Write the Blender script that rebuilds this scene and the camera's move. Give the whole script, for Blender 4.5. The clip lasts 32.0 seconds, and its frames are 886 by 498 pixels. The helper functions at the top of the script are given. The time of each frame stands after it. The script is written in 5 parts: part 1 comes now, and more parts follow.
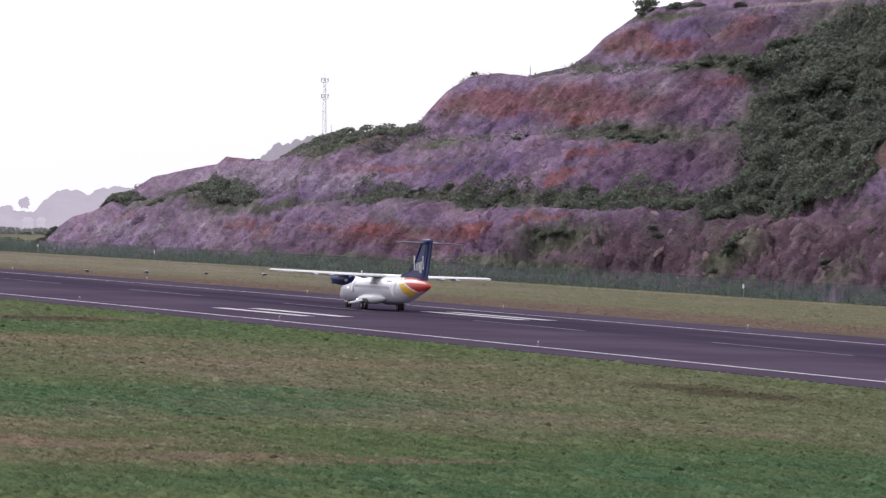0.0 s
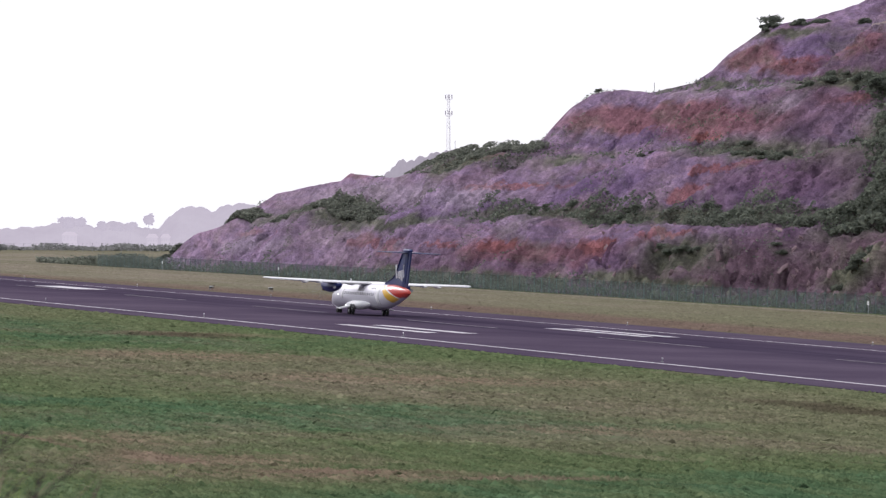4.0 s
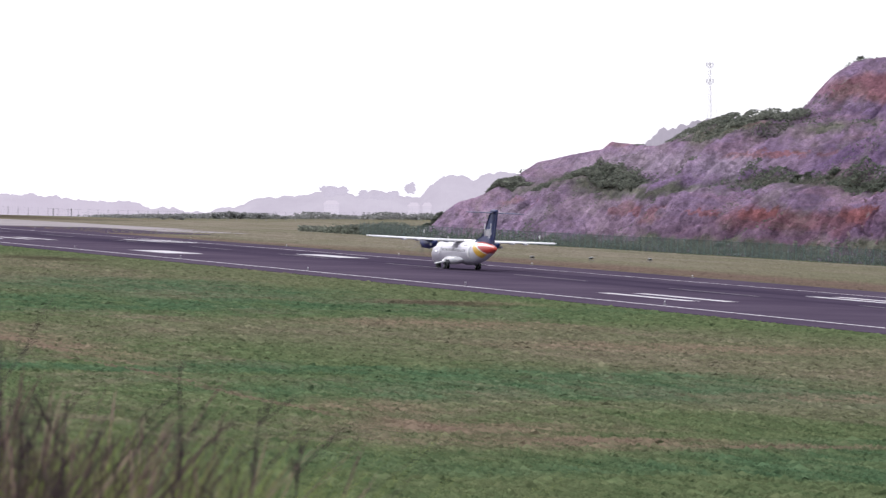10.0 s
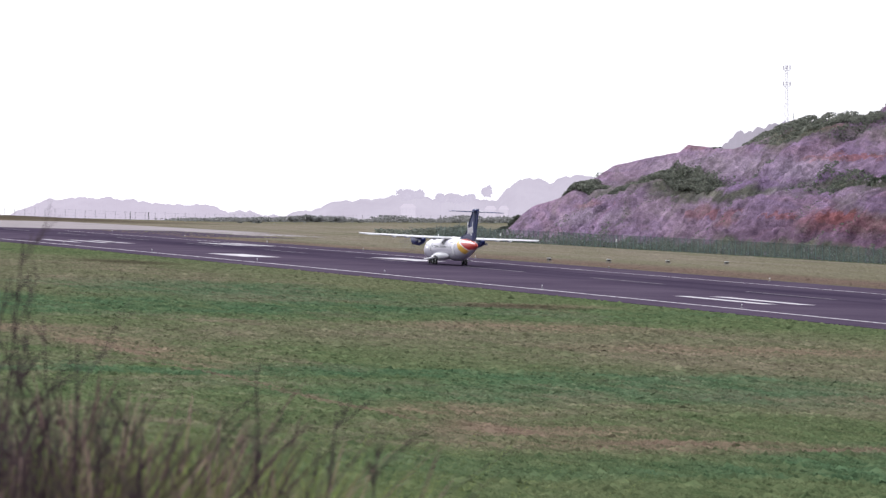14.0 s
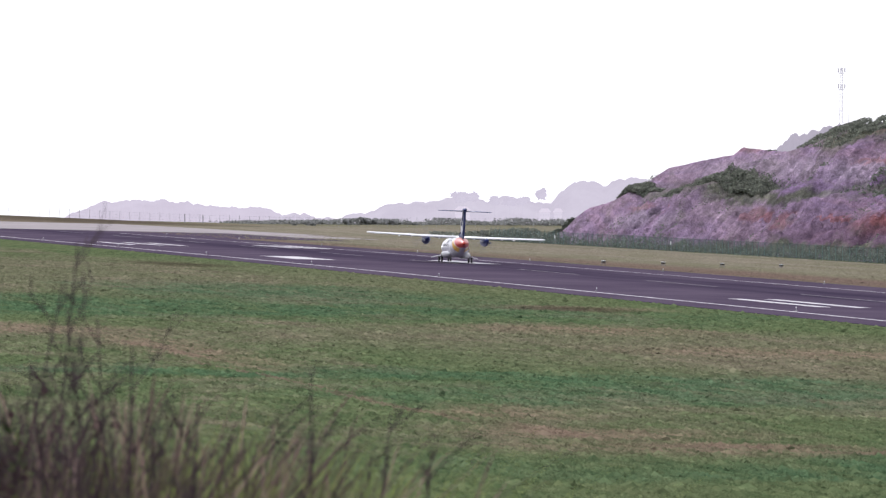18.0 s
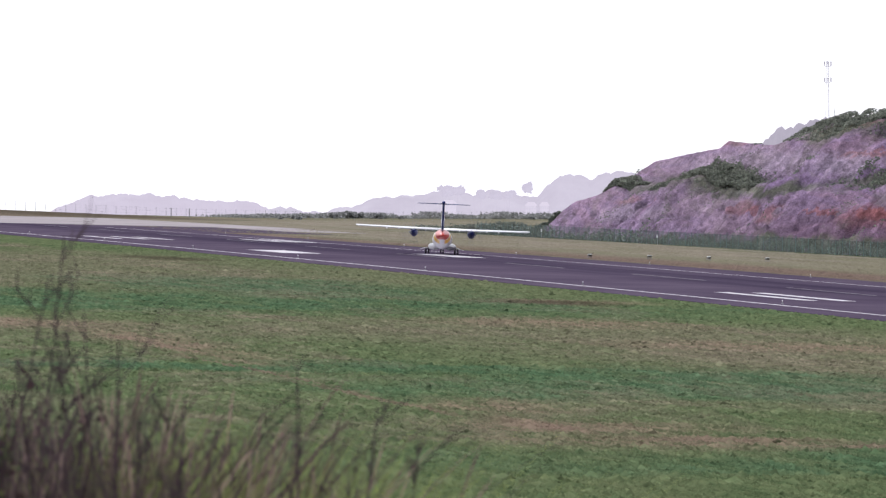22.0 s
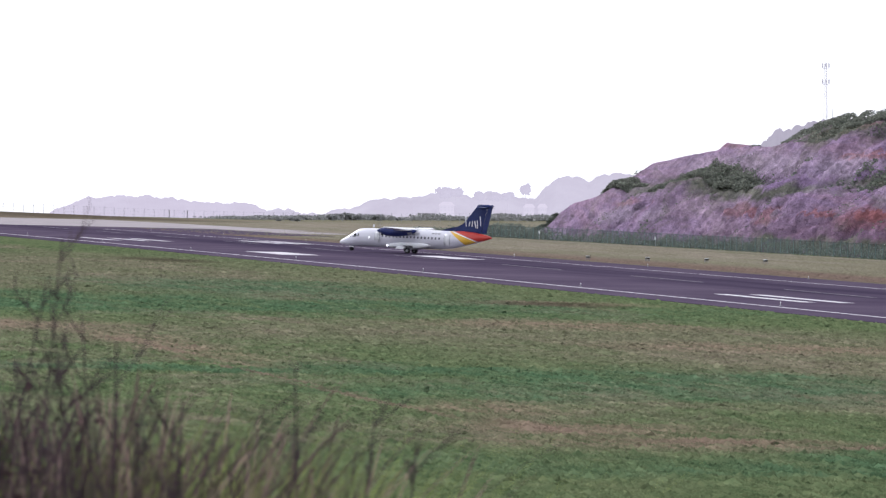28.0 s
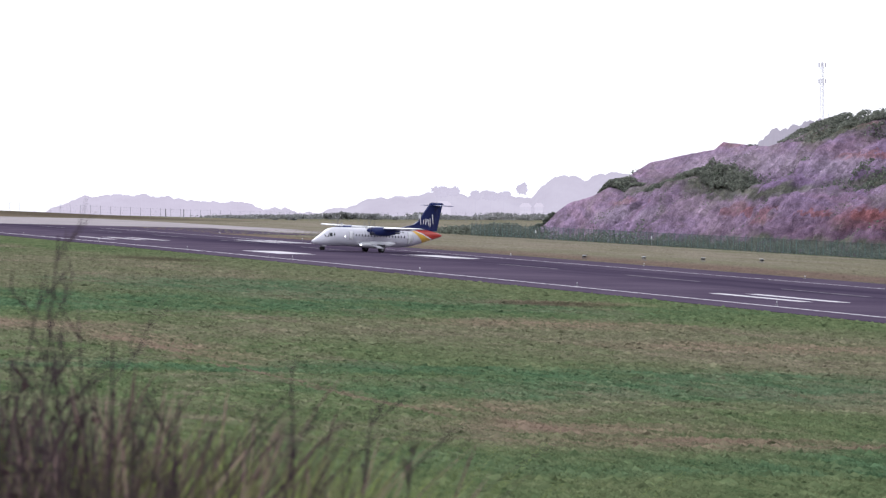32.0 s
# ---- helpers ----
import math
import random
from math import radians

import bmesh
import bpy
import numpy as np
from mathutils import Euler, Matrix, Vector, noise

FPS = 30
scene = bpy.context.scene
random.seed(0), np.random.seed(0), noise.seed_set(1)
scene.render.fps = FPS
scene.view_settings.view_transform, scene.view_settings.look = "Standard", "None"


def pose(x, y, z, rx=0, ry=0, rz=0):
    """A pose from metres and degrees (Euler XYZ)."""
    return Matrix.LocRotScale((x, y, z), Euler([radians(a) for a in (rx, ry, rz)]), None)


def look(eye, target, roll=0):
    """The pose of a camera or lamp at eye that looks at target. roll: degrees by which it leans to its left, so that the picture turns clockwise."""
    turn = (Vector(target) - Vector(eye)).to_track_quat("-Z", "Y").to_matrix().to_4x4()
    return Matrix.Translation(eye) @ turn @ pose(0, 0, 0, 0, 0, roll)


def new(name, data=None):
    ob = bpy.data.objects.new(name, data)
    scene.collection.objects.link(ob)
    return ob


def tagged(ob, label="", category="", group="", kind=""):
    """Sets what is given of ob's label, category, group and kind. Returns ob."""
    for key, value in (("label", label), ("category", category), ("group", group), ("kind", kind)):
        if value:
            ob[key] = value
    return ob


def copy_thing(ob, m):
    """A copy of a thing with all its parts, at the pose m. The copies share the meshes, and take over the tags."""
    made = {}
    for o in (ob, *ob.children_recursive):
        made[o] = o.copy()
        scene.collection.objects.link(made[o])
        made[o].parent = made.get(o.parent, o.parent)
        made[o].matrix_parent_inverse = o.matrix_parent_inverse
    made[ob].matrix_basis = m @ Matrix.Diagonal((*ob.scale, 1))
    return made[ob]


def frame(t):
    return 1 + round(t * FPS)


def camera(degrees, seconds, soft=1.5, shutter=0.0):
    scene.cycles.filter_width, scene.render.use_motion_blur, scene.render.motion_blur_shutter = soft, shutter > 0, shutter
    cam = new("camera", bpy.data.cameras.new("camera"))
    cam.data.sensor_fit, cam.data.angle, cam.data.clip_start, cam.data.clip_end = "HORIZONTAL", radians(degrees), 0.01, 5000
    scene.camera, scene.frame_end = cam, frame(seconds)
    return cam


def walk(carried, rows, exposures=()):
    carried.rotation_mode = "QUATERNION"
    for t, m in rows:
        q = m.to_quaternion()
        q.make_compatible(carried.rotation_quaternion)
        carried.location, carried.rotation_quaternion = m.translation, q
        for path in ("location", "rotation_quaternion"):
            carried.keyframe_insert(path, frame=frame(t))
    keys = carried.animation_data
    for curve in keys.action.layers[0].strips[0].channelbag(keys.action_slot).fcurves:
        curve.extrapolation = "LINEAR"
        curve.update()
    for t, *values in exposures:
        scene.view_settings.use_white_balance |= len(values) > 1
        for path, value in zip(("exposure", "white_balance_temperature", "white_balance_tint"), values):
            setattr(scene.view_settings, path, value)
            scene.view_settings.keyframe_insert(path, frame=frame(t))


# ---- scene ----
# World: the runway runs along +y, x is across it, the eye stands over (0, 0) on a bank.
EYE = 15.36
cam = camera(11.19, 32.0, soft=1.3, shutter=0.5)
cam.data.dof.use_dof, cam.data.dof.focus_distance, cam.data.dof.aperture_fstop = True, 600.0, 15.0
TURNS = [
    (0, -22.970, -0.317, -0.108), (0.5, -22.654, -0.241, -0.106), (1, -22.400, -0.153, -0.108), (1.5, -22.109, -0.065, -0.109),
    (2, -21.869, -0.013, -0.109), (2.5, -21.740, 0.019, -0.101), (4.5, -21.053, -0.183, -0.094), (5, -20.521, -0.255, -0.084),
    (5.5, -20.047, -0.342, -0.067), (6, -19.890, -0.410, -0.047), (6.5, -19.771, -0.456, -0.046), (7, -19.500, -0.469, -0.041),
    (7.5, -19.274, -0.476, -0.026), (8, -19.081, -0.489, -0.024), (8.5, -18.963, -0.500, -0.028), (9, -18.663, -0.510, -0.020),
    (9.5, -18.429, -0.523, -0.009), (10, -18.093, -0.511, -0.009), (10.5, -17.512, -0.535, -0.012), (11, -17.336, -0.547, -0.011),
    (11.5, -17.270, -0.539, -0.003), (12, -17.248, -0.518, -0.008), (12.5, -17.254, -0.494, -0.007), (13, -17.229, -0.492, 0.002),
    (13.5, -17.223, -0.479, 0.022), (14, -17.122, -0.469, 0.027), (14.5, -16.689, -0.440, 0.032), (15, -16.510, -0.461, 0.036),
    (15.5, -16.429, -0.485, 0.031), (17.5, -16.395, -0.473, 0.024), (18, -16.434, -0.436, 0.009), (18.5, -16.464, -0.418, 0.012),
    (19, -16.500, -0.414, 0.009), (19.5, -16.520, -0.419, 0.023), (20, -16.532, -0.431, 0.029), (20.5, -16.560, -0.455, 0.045),
    (21, -16.596, -0.495, 0.050), (21.5, -16.607, -0.516, 0.056), (22, -16.607, -0.516, 0.057), (22.5, -16.607, -0.486, 0.056),
    (23, -16.594, -0.467, 0.062), (23.5, -16.585, -0.462, 0.060), (24, -16.585, -0.444, 0.061), (24.5, -16.587, -0.439, 0.058),
    (25, -16.597, -0.440, 0.058), (25.5, -16.607, -0.462, 0.051), (27.5, -16.634, -0.493, 0.040), (28, -16.632, -0.494, 0.039),
    (28.5, -16.647, -0.490, 0.035), (29, -16.663, -0.495, 0.037), (29.5, -16.670, -0.498, 0.034), (30, -16.666, -0.505, 0.039),
    (30.5, -16.664, -0.513, 0.034), (31, -16.664, -0.515, 0.025), (31.5, -16.662, -0.505, 0.010), (32, -16.677, -0.504, 0.002),
]
walk(cam, [(t, pose(0, 0, EYE, 90 + tilt, lean, turn)) for t, turn, tilt, lean in TURNS],
     exposures=[(0.0, -0.22, 6000, 17), (5.0, -0.15, 6000, 17), (11.0, 0.02, 5950, 16), (22.0, 0.04, 5900, 15), (25.0, 0.04, 5780, 15), (32.0, 0.04, 5780, 15)])

# ---- world and sun ----
world = bpy.data.worlds.new("hazy_sky")
scene.world = world
world.use_nodes = True
wn, wl = world.node_tree.nodes, world.node_tree.links
sky = wn.new("ShaderNodeTexSky")
sky.sky_type, sky.sun_disc = "NISHITA", False
sky.sun_elevation, sky.sun_rotation = radians(36), radians(-17)
sky.air_density, sky.dust_density, sky.ozone_density = 1.0, 2.0, 1.0
pale = wn.new("ShaderNodeHueSaturation")
pale.inputs["Saturation"].default_value = 0.3
wl.new(sky.outputs["Color"], pale.inputs["Color"])
veil = wn.new("ShaderNodeMix")                                   # thin bright overcast that evens out the sky
veil.data_type = "RGBA"
veil.inputs[0].default_value, veil.inputs[7].default_value = 0.85, (10.6, 10.4, 9.9, 1)
wl.new(pale.outputs["Color"], veil.inputs[6])
back = wn["Background"]
back.inputs["Strength"].default_value = 0.12
wl.new(veil.outputs[2], back.inputs["Color"])

sun_data = bpy.data.lights.new("sun", "SUN")
sun_data.energy, sun_data.angle, sun_data.color = 2.0, radians(25), (1.0, 0.94, 0.86)
sun = new("sun", sun_data)
sun.matrix_world = look((-150, 500, 380), (0, 0, 0))


# ---- materials ----
def shader(name, rough=0.8, metal=0.0, spec=0.3):
    m = bpy.data.materials.new(name)
    m.use_nodes = True
    b = m.node_tree.nodes["Principled BSDF"]
    b.inputs["Roughness"].default_value, b.inputs["Metallic"].default_value = rough, metal
    b.inputs["Specular IOR Level"].default_value = spec
    return m, m.node_tree.nodes, m.node_tree.links, b


def coords(n, l, scale=(1, 1, 1), turn=(0, 0, 0)):
    tc, mp = n.new("ShaderNodeTexCoord"), n.new("ShaderNodeMapping")
    mp.inputs["Scale"].default_value = scale
    mp.inputs["Rotation"].default_value = [radians(a) for a in turn]
    l.new(tc.outputs["Object"], mp.inputs["Vector"])
    return mp.outputs["Vector"]


def noise_tex(n, l, vec, scale, detail=4.0, rough=0.55, twist=0.0):
    t = n.new("ShaderNodeTexNoise")
    t.inputs["Scale"].default_value, t.inputs["Detail"].default_value = scale, detail
    t.inputs["Roughness"].default_value, t.inputs["Distortion"].default_value = rough, twist
    l.new(vec, t.inputs["Vector"])
    return t.outputs["Fac"]


def ramp(n, l, fac, stops):
    r = n.new("ShaderNodeValToRGB")
    while len(r.color_ramp.elements) < len(stops):
        r.color_ramp.elements.new(0.5)
    for e, (p, c) in zip(r.color_ramp.elements, stops):
        e.position, e.color = p, ((c, c, c, 1) if isinstance(c, (int, float)) else (*c, 1))
    l.new(fac, r.inputs["Fac"])
    return r.outputs["Color"]


def mix(n, l, fac, a, b, how="MIX"):
    m = n.new("ShaderNodeMix")
    m.data_type, m.blend_type = "RGBA", how
    for sock, v in ((m.inputs[0], fac), (m.inputs[6], a), (m.inputs[7], b)):
        if isinstance(v, (int, float)):
            sock.default_value = v
        elif isinstance(v, tuple):
            sock.default_value = (*v, 1)
        else:
            l.new(v, sock)
    return m.outputs[2]


def bump(n, l, b, height, strength, distance):
    u = n.new("ShaderNodeBump")
    u.inputs["Strength"].default_value, u.inputs["Distance"].default_value = strength, distance
    l.new(height, u.inputs["Height"])
    l.new(u.outputs["Normal"], b.inputs["Normal"])


def worn(name, colour, rough=0.6, metal=0.0, scale=3.0, vary=0.25, spec=0.4, grain=0.0):
    """A plain finish with stains at a large scale and grain at a small one."""
    m, n, l, b = shader(name, rough, metal, spec)
    v = coords(n, l)
    dark = tuple(c * (1 - vary) for c in colour)
    big = mix(n, l, ramp(n, l, noise_tex(n, l, v, scale), [(0.35, 0.0), (0.7, 1.0)]), colour, dark)
    fine = noise_tex(n, l, v, scale * 14, 3)
    l.new(mix(n, l, 0.12, big, fine, "OVERLAY"), b.inputs["Base Color"])
    l.new(ramp(n, l, fine, [(0.2, max(0.0, rough - 0.08)), (0.8, min(1.0, rough + 0.08))]), b.inputs["Roughness"])
    if grain:
        bump(n, l, b, fine, 0.4, grain)
    return m


def warped(n, l, amount, scale):
    """Object coordinates pushed about by noise, for patches with ragged edges."""
    tc, t = n.new("ShaderNodeTexCoord"), n.new("ShaderNodeTexNoise")
    t.inputs["Scale"].default_value, t.inputs["Detail"].default_value, t.inputs["Roughness"].default_value = scale, 6, 0.65
    l.new(tc.outputs["Object"], t.inputs["Vector"])
    m = n.new("ShaderNodeVectorMath")
    m.operation = "MULTIPLY_ADD"
    m.inputs[1].default_value = (amount,) * 3
    l.new(t.outputs["Color"], m.inputs[0])
    l.new(tc.outputs["Object"], m.inputs[2])
    s = n.new("ShaderNodeVectorMath")
    s.operation = "SUBTRACT"
    s.inputs[1].default_value = (amount * 0.5,) * 3
    l.new(m.outputs[0], s.inputs[0])
    return s.outputs[0]


def spots(n, l, vec, places, soft=0.35):
    """A mask of soft-edged ellipsoids: (centre, radii) each."""
    total = None
    for c, r in places:
        d = n.new("ShaderNodeVectorMath")
        d.operation = "SUBTRACT"
        d.inputs[1].default_value = c
        l.new(vec, d.inputs[0])
        q = n.new("ShaderNodeVectorMath")
        q.operation = "DIVIDE"
        q.inputs[1].default_value = r
        l.new(d.outputs[0], q.inputs[0])
        k = n.new("ShaderNodeVectorMath")
        k.operation = "LENGTH"
        l.new(q.outputs[0], k.inputs[0])
        f = n.new("ShaderNodeMapRange")
        f.inputs["From Min"].default_value, f.inputs["From Max"].default_value = 1 + soft, 1 - soft
        l.new(k.outputs["Value"], f.inputs["Value"])
        if total is None:
            total = f.outputs[0]
        else:
            g = n.new("ShaderNodeMath")
            g.operation = "MAXIMUM"
            l.new(total, g.inputs[0])
            l.new(f.outputs[0], g.inputs[1])
            total = g.outputs[0]
    return total


def airfield_colour(n, l):
    """Green and dry patches, lush hollows, bare earth and far haze of the airfield, in world places."""
    v, w = coords(n, l), warped(n, l, 40, 0.05)
    rows = coords(n, l, (1, 0.17, 1), (0, 0, 4))                 # stretched away from the eye to fit the low camera view
    patch = ramp(n, l, noise_tex(n, l, coords(n, l, (1, 0.45, 1)), 0.055, 10, 0.74, 0.6), [(0.47, 0.0), (0.68, 1.0)])
    tuft = noise_tex(n, l, rows, 1.1, 8, 0.72)
    green = mix(n, l, ramp(n, l, tuft, [(0.36, 0.0), (0.66, 1.0)]), (0.064, 0.096, 0.044), (0.134, 0.166, 0.082))
    straw = mix(n, l, ramp(n, l, tuft, [(0.36, 0.0), (0.66, 1.0)]), (0.122, 0.104, 0.074), (0.232, 0.196, 0.146))
    col = mix(n, l, patch, green, straw)
    verge = spots(n, l, warped(n, l, 9, 0.12), [((133, 500, 6), (8, 520, 90)), ((84, 160, 5), (60, 20, 90))], 0.3)
    col = mix(n, l, mix(n, l, 0.75, (0, 0, 0), verge), col, mix(n, l, patch, green, (0.105, 0.140, 0.060)))
    dry = spots(n, l, w, [((116, 262, 5), (26, 44, 60)), ((104, 216, 5), (20, 14, 60)), ((92, 500, 8), (46, 95, 60)), ((100, 312, 6), (30, 22, 60)), ((213, 470, 6), (11, 190, 60)), ((206, 720, 6), (6, 300, 60)), ((290, 1180, 12), (170, 330, 90))], 0.45)
    col = mix(n, l, mix(n, l, 0.5, (0, 0, 0), dry), col, straw)
    sere = spots(n, l, warped(n, l, 9, 0.12), [((240, 600, 8), (28, 330, 60))], 0.3)
    col = mix(n, l, mix(n, l, 0.6, (0, 0, 0), sere), col, mix(n, l, tuft, (0.155, 0.138, 0.098), (0.275, 0.240, 0.175)))
    speck = ramp(n, l, noise_tex(n, l, rows, 2.4, 6, 0.8), [(0.50, 0.0), (0.66, 1.0)])
    col = mix(n, l, mix(n, l, 0.4, (0, 0, 0), speck), col, (0.155, 0.168, 0.078))
    broken = ramp(n, l, noise_tex(n, l, rows, 0.35, 8, 0.75), [(0.36, 0.2), (0.56, 1.0)])
    lush = mix(n, l, 1.0, spots(n, l, w, LUSH, 0.35), broken, "MULTIPLY")
    col = mix(n, l, mix(n, l, 0.72, (0, 0, 0), lush), col, mix(n, l, ramp(n, l, tuft, [(0.36, 0.0), (0.66, 1.0)]), (0.040, 0.088, 0.046), (0.078, 0.146, 0.080)))
    bare = mix(n, l, 1.0, spots(n, l, warped(n, l, 8, 0.14), BARE, 0.6), ramp(n, l, tuft, [(0.38, 0.2), (0.56, 1.0)]), "MULTIPLY")
    col = mix(n, l, mix(n, l, 0.6, (0, 0, 0), bare), col, (0.245, 0.168, 0.132))
    track = spots(n, l, warped(n, l, 1.6, 0.12), TRACK, 0.5)
    col = mix(n, l, mix(n, l, 0.6, (0, 0, 0), track), col, (0.205, 0.145, 0.112))
    soil = spots(n, l, warped(n, l, 8, 0.10), [((206, 480, 6), (9, 260, 60)), ((203, 800, 6), (4, 200, 60))], 0.45)
    col = mix(n, l, mix(n, l, 0.8, (0, 0, 0), soil), col, mix(n, l, tuft, (0.125, 0.082, 0.070), (0.225, 0.160, 0.138)))
    dust = spots(n, l, warped(n, l, 8, 0.10), [((266, 600, 6), (1.6, 420, 60))], 0.4)
    col = mix(n, l, mix(n, l, 0.7, (0, 0, 0), dust), col, mix(n, l, tuft, (0.22, 0.185, 0.150), (0.34, 0.29, 0.245)))
    bank = spots(n, l, warped(n, l, 8, 0.10), [((205, 1150, 13), (60, 34, 60)), ((262, 1215, 13), (40, 40, 60))], 0.5)
    col = mix(n, l, mix(n, l, 0.6, (0, 0, 0), bank), col, mix(n, l, tuft, (0.150, 0.098, 0.075), (0.250, 0.165, 0.125)))
    # haze over the far grass, put into its colour as greyer straw
    far = spots(n, l, warped(n, l, 8, 0.10), [((310, 1060, 12), (150, 190, 90)), ((238, 790, 9), (30, 230, 60))], 0.4)
    far = mix(n, l, 1.0, far, ramp(n, l, noise_tex(n, l, rows, 0.12, 6, 0.7), [(0.40, 0.3), (0.56, 1.0)]), "MULTIPLY")
    col = mix(n, l, mix(n, l, 0.75, (0, 0, 0), far), col, mix(n, l, tuft, (0.205, 0.175, 0.140), (0.310, 0.270, 0.222)))
    scorch = spots(n, l, warped(n, l, 8, 0.14), [((127, 547, 8), (4.5, 13, 60)), ((125, 383, 6), (5, 7, 60)), ((126, 252, 5), (3, 12, 60)), ((250, 1190, 13), (40, 70, 60))], 0.5)
    return mix(n, l, mix(n, l, 0.72, (0, 0, 0), scorch), col, (0.06, 0.048, 0.035)), v


LUSH = [((78, 172, 5), (24, 8, 60)), ((96, 184, 5), (16, 7, 60)), ((108, 420, 7), (16, 34, 60)), ((86, 248, 6), (14, 9, 60)), ((78, 371, 7), (56, 26, 60)), ((79, 232, 5), (19, 13, 60)), ((70, 252, 6), (30, 5, 60))]
BARE = [((66, 213, 5), (3.0, 6, 60)), ((66, 196, 5), (6.0, 5, 60)), ((67, 186, 5), (8, 4, 60)), ((66, 285, 6), (3.0, 26, 60)), ((62, 316, 6), (8, 10, 60)), ((108, 330, 6), (9, 9, 60)), ((112, 290, 6), (12, 8, 60)), ((96, 225, 5), (6, 4, 60)), ((127, 386, 6), (6, 6, 60))]
TRACK = [((64.6, 283, 6), (0.4, 22, 60)), ((62.6, 248, 6), (0.3, 20, 60)), ((61.6, 218, 6), (0.4, 16, 60)), ((63.4, 198, 5), (1.2, 7, 60)), ((68.5, 188, 5), (4.5, 1.8, 60)), ((76, 184, 5), (5, 1.2, 60))]


def airfield_grass():
    m, n, l, b = shader("airfield_grass", 0.95, 0, 0.0)
    col, v = airfield_colour(n, l)
    blade = noise_tex(n, l, coords(n, l, (1, 0.2, 1)), 3.0, 6, 0.75)
    col = mix(n, l, 0.42, col, ramp(n, l, blade, [(0.3, 0.12), (0.7, 0.88)]), "OVERLAY")
    l.new(col, b.inputs["Base Color"])
    bump(n, l, b, blade, 1.0, 0.3)
    return m


def tuft_leaf():
    m, n, l, b = shader("grass_tufts", 0.95, 0, 0.0)
    col, v = airfield_colour(n, l)
    geo = n.new("ShaderNodeNewGeometry")
    tone = ramp(n, l, geo.outputs["Random Per Island"], [(0.0, 0.38), (0.3, 0.47), (0.7, 0.53), (1.0, 0.62)])
    l.new(mix(n, l, 0.85, col, tone, "OVERLAY"), b.inputs["Base Color"])
    return m


GRASS, TUFT = airfield_grass(), tuft_leaf()


def asphalt():
    m, n, l, b = shader("runway_asphalt", 0.95, 0, 0.0)
    v = coords(n, l)
    long = coords(n, l, (1.0, 0.03, 1.0))
    base = mix(n, l, ramp(n, l, noise_tex(n, l, v, 0.06, 5), [(0.3, 0.0), (0.7, 1.0)]), (0.070, 0.054, 0.083), (0.102, 0.081, 0.115))
    streak = ramp(n, l, noise_tex(n, l, long, 0.35, 5, 0.6), [(0.42, 0.0), (0.68, 1.0)])
    sep, tc = n.new("ShaderNodeSeparateXYZ"), n.new("ShaderNodeTexCoord")
    l.new(tc.outputs["Object"], sep.inputs["Vector"])
    lane = n.new("ShaderNodeMapRange")
    lane.clamp = True
    gap, gone = n.new("ShaderNodeMath"), n.new("ShaderNodeMath")
    gap.operation, gone.operation = "SUBTRACT", "ABSOLUTE"
    gap.inputs[1].default_value = 177.0
    l.new(sep.outputs["X"], gap.inputs[0])
    l.new(gap.outputs[0], gone.inputs[0])
    lane.inputs["From Min"].default_value, lane.inputs["From Max"].default_value = 14.0, 4.0
    l.new(gone.outputs[0], lane.inputs["Value"])
    rubber = mix(n, l, lane.outputs["Result"], (0, 0, 0), mix(n, l, 0.35, streak, (1, 1, 1)))
    col = mix(n, l, rubber, base, (0.039, 0.031, 0.055))
    fine = noise_tex(n, l, v, 9.0, 3)
    l.new(mix(n, l, 0.25, col, fine, "OVERLAY"), b.inputs["Base Color"])
    bump(n, l, b, fine, 0.3, 0.01)
    return m


def marking():
    m, n, l, b = shader("runway_paint", 0.7, 0, 0.3)
    v = coords(n, l, (1, 0.15, 1))
    l.new(ramp(n, l, noise_tex(n, l, v, 1.3, 5, 0.7), [(0.3, (0.44, 0.42, 0.45)), (0.62, (0.60, 0.575, 0.61)), (0.8, (0.27, 0.25, 0.29))]), b.inputs["Base Color"])
    return m


ASPHALT, PAINT = asphalt(), marking()
FADED = worn("faded_paint", (0.22, 0.20, 0.23), 0.8, 0, 0.6, 0.6, 0.2)
CONCRETE = worn("apron_concrete", (0.31, 0.275, 0.285), 0.9, 0, 0.08, 0.3, 0.2)
GREY_STEEL = worn("grey_steel", (0.3, 0.3, 0.32), 0.5, 0.6)
WHITE_PAINT = worn("white_enamel", (0.78, 0.78, 0.8), 0.35, 0, 1.2, 0.06, 0.5)
NAVY = worn("navy_enamel", (0.020, 0.032, 0.135), 0.4, 0, 1.5, 0.2, 0.35)
BLACK = worn("black_rubber", (0.015, 0.015, 0.016), 0.8, 0, 4, 0.3)
DARK_GLASS = worn("dark_glazing", (0.012, 0.014, 0.02), 0.08, 0, 2, 0.2, 0.6)
FENCE_GREEN = worn("green_coated_steel", (0.09, 0.14, 0.132), 0.6, 0.1)
BARK = worn("bark", (0.09, 0.065, 0.05), 0.9, 0, 6, 0.4, 0.1, 0.01)


# ---- mesh helpers ----
def mesh_from(name, verts, faces, smooth=False):
    me = bpy.data.meshes.new(name)
    me.from_pydata(verts, [], faces)
    if smooth:
        me.polygons.foreach_set("use_smooth", [True] * len(me.polygons))
    me.update()
    return me


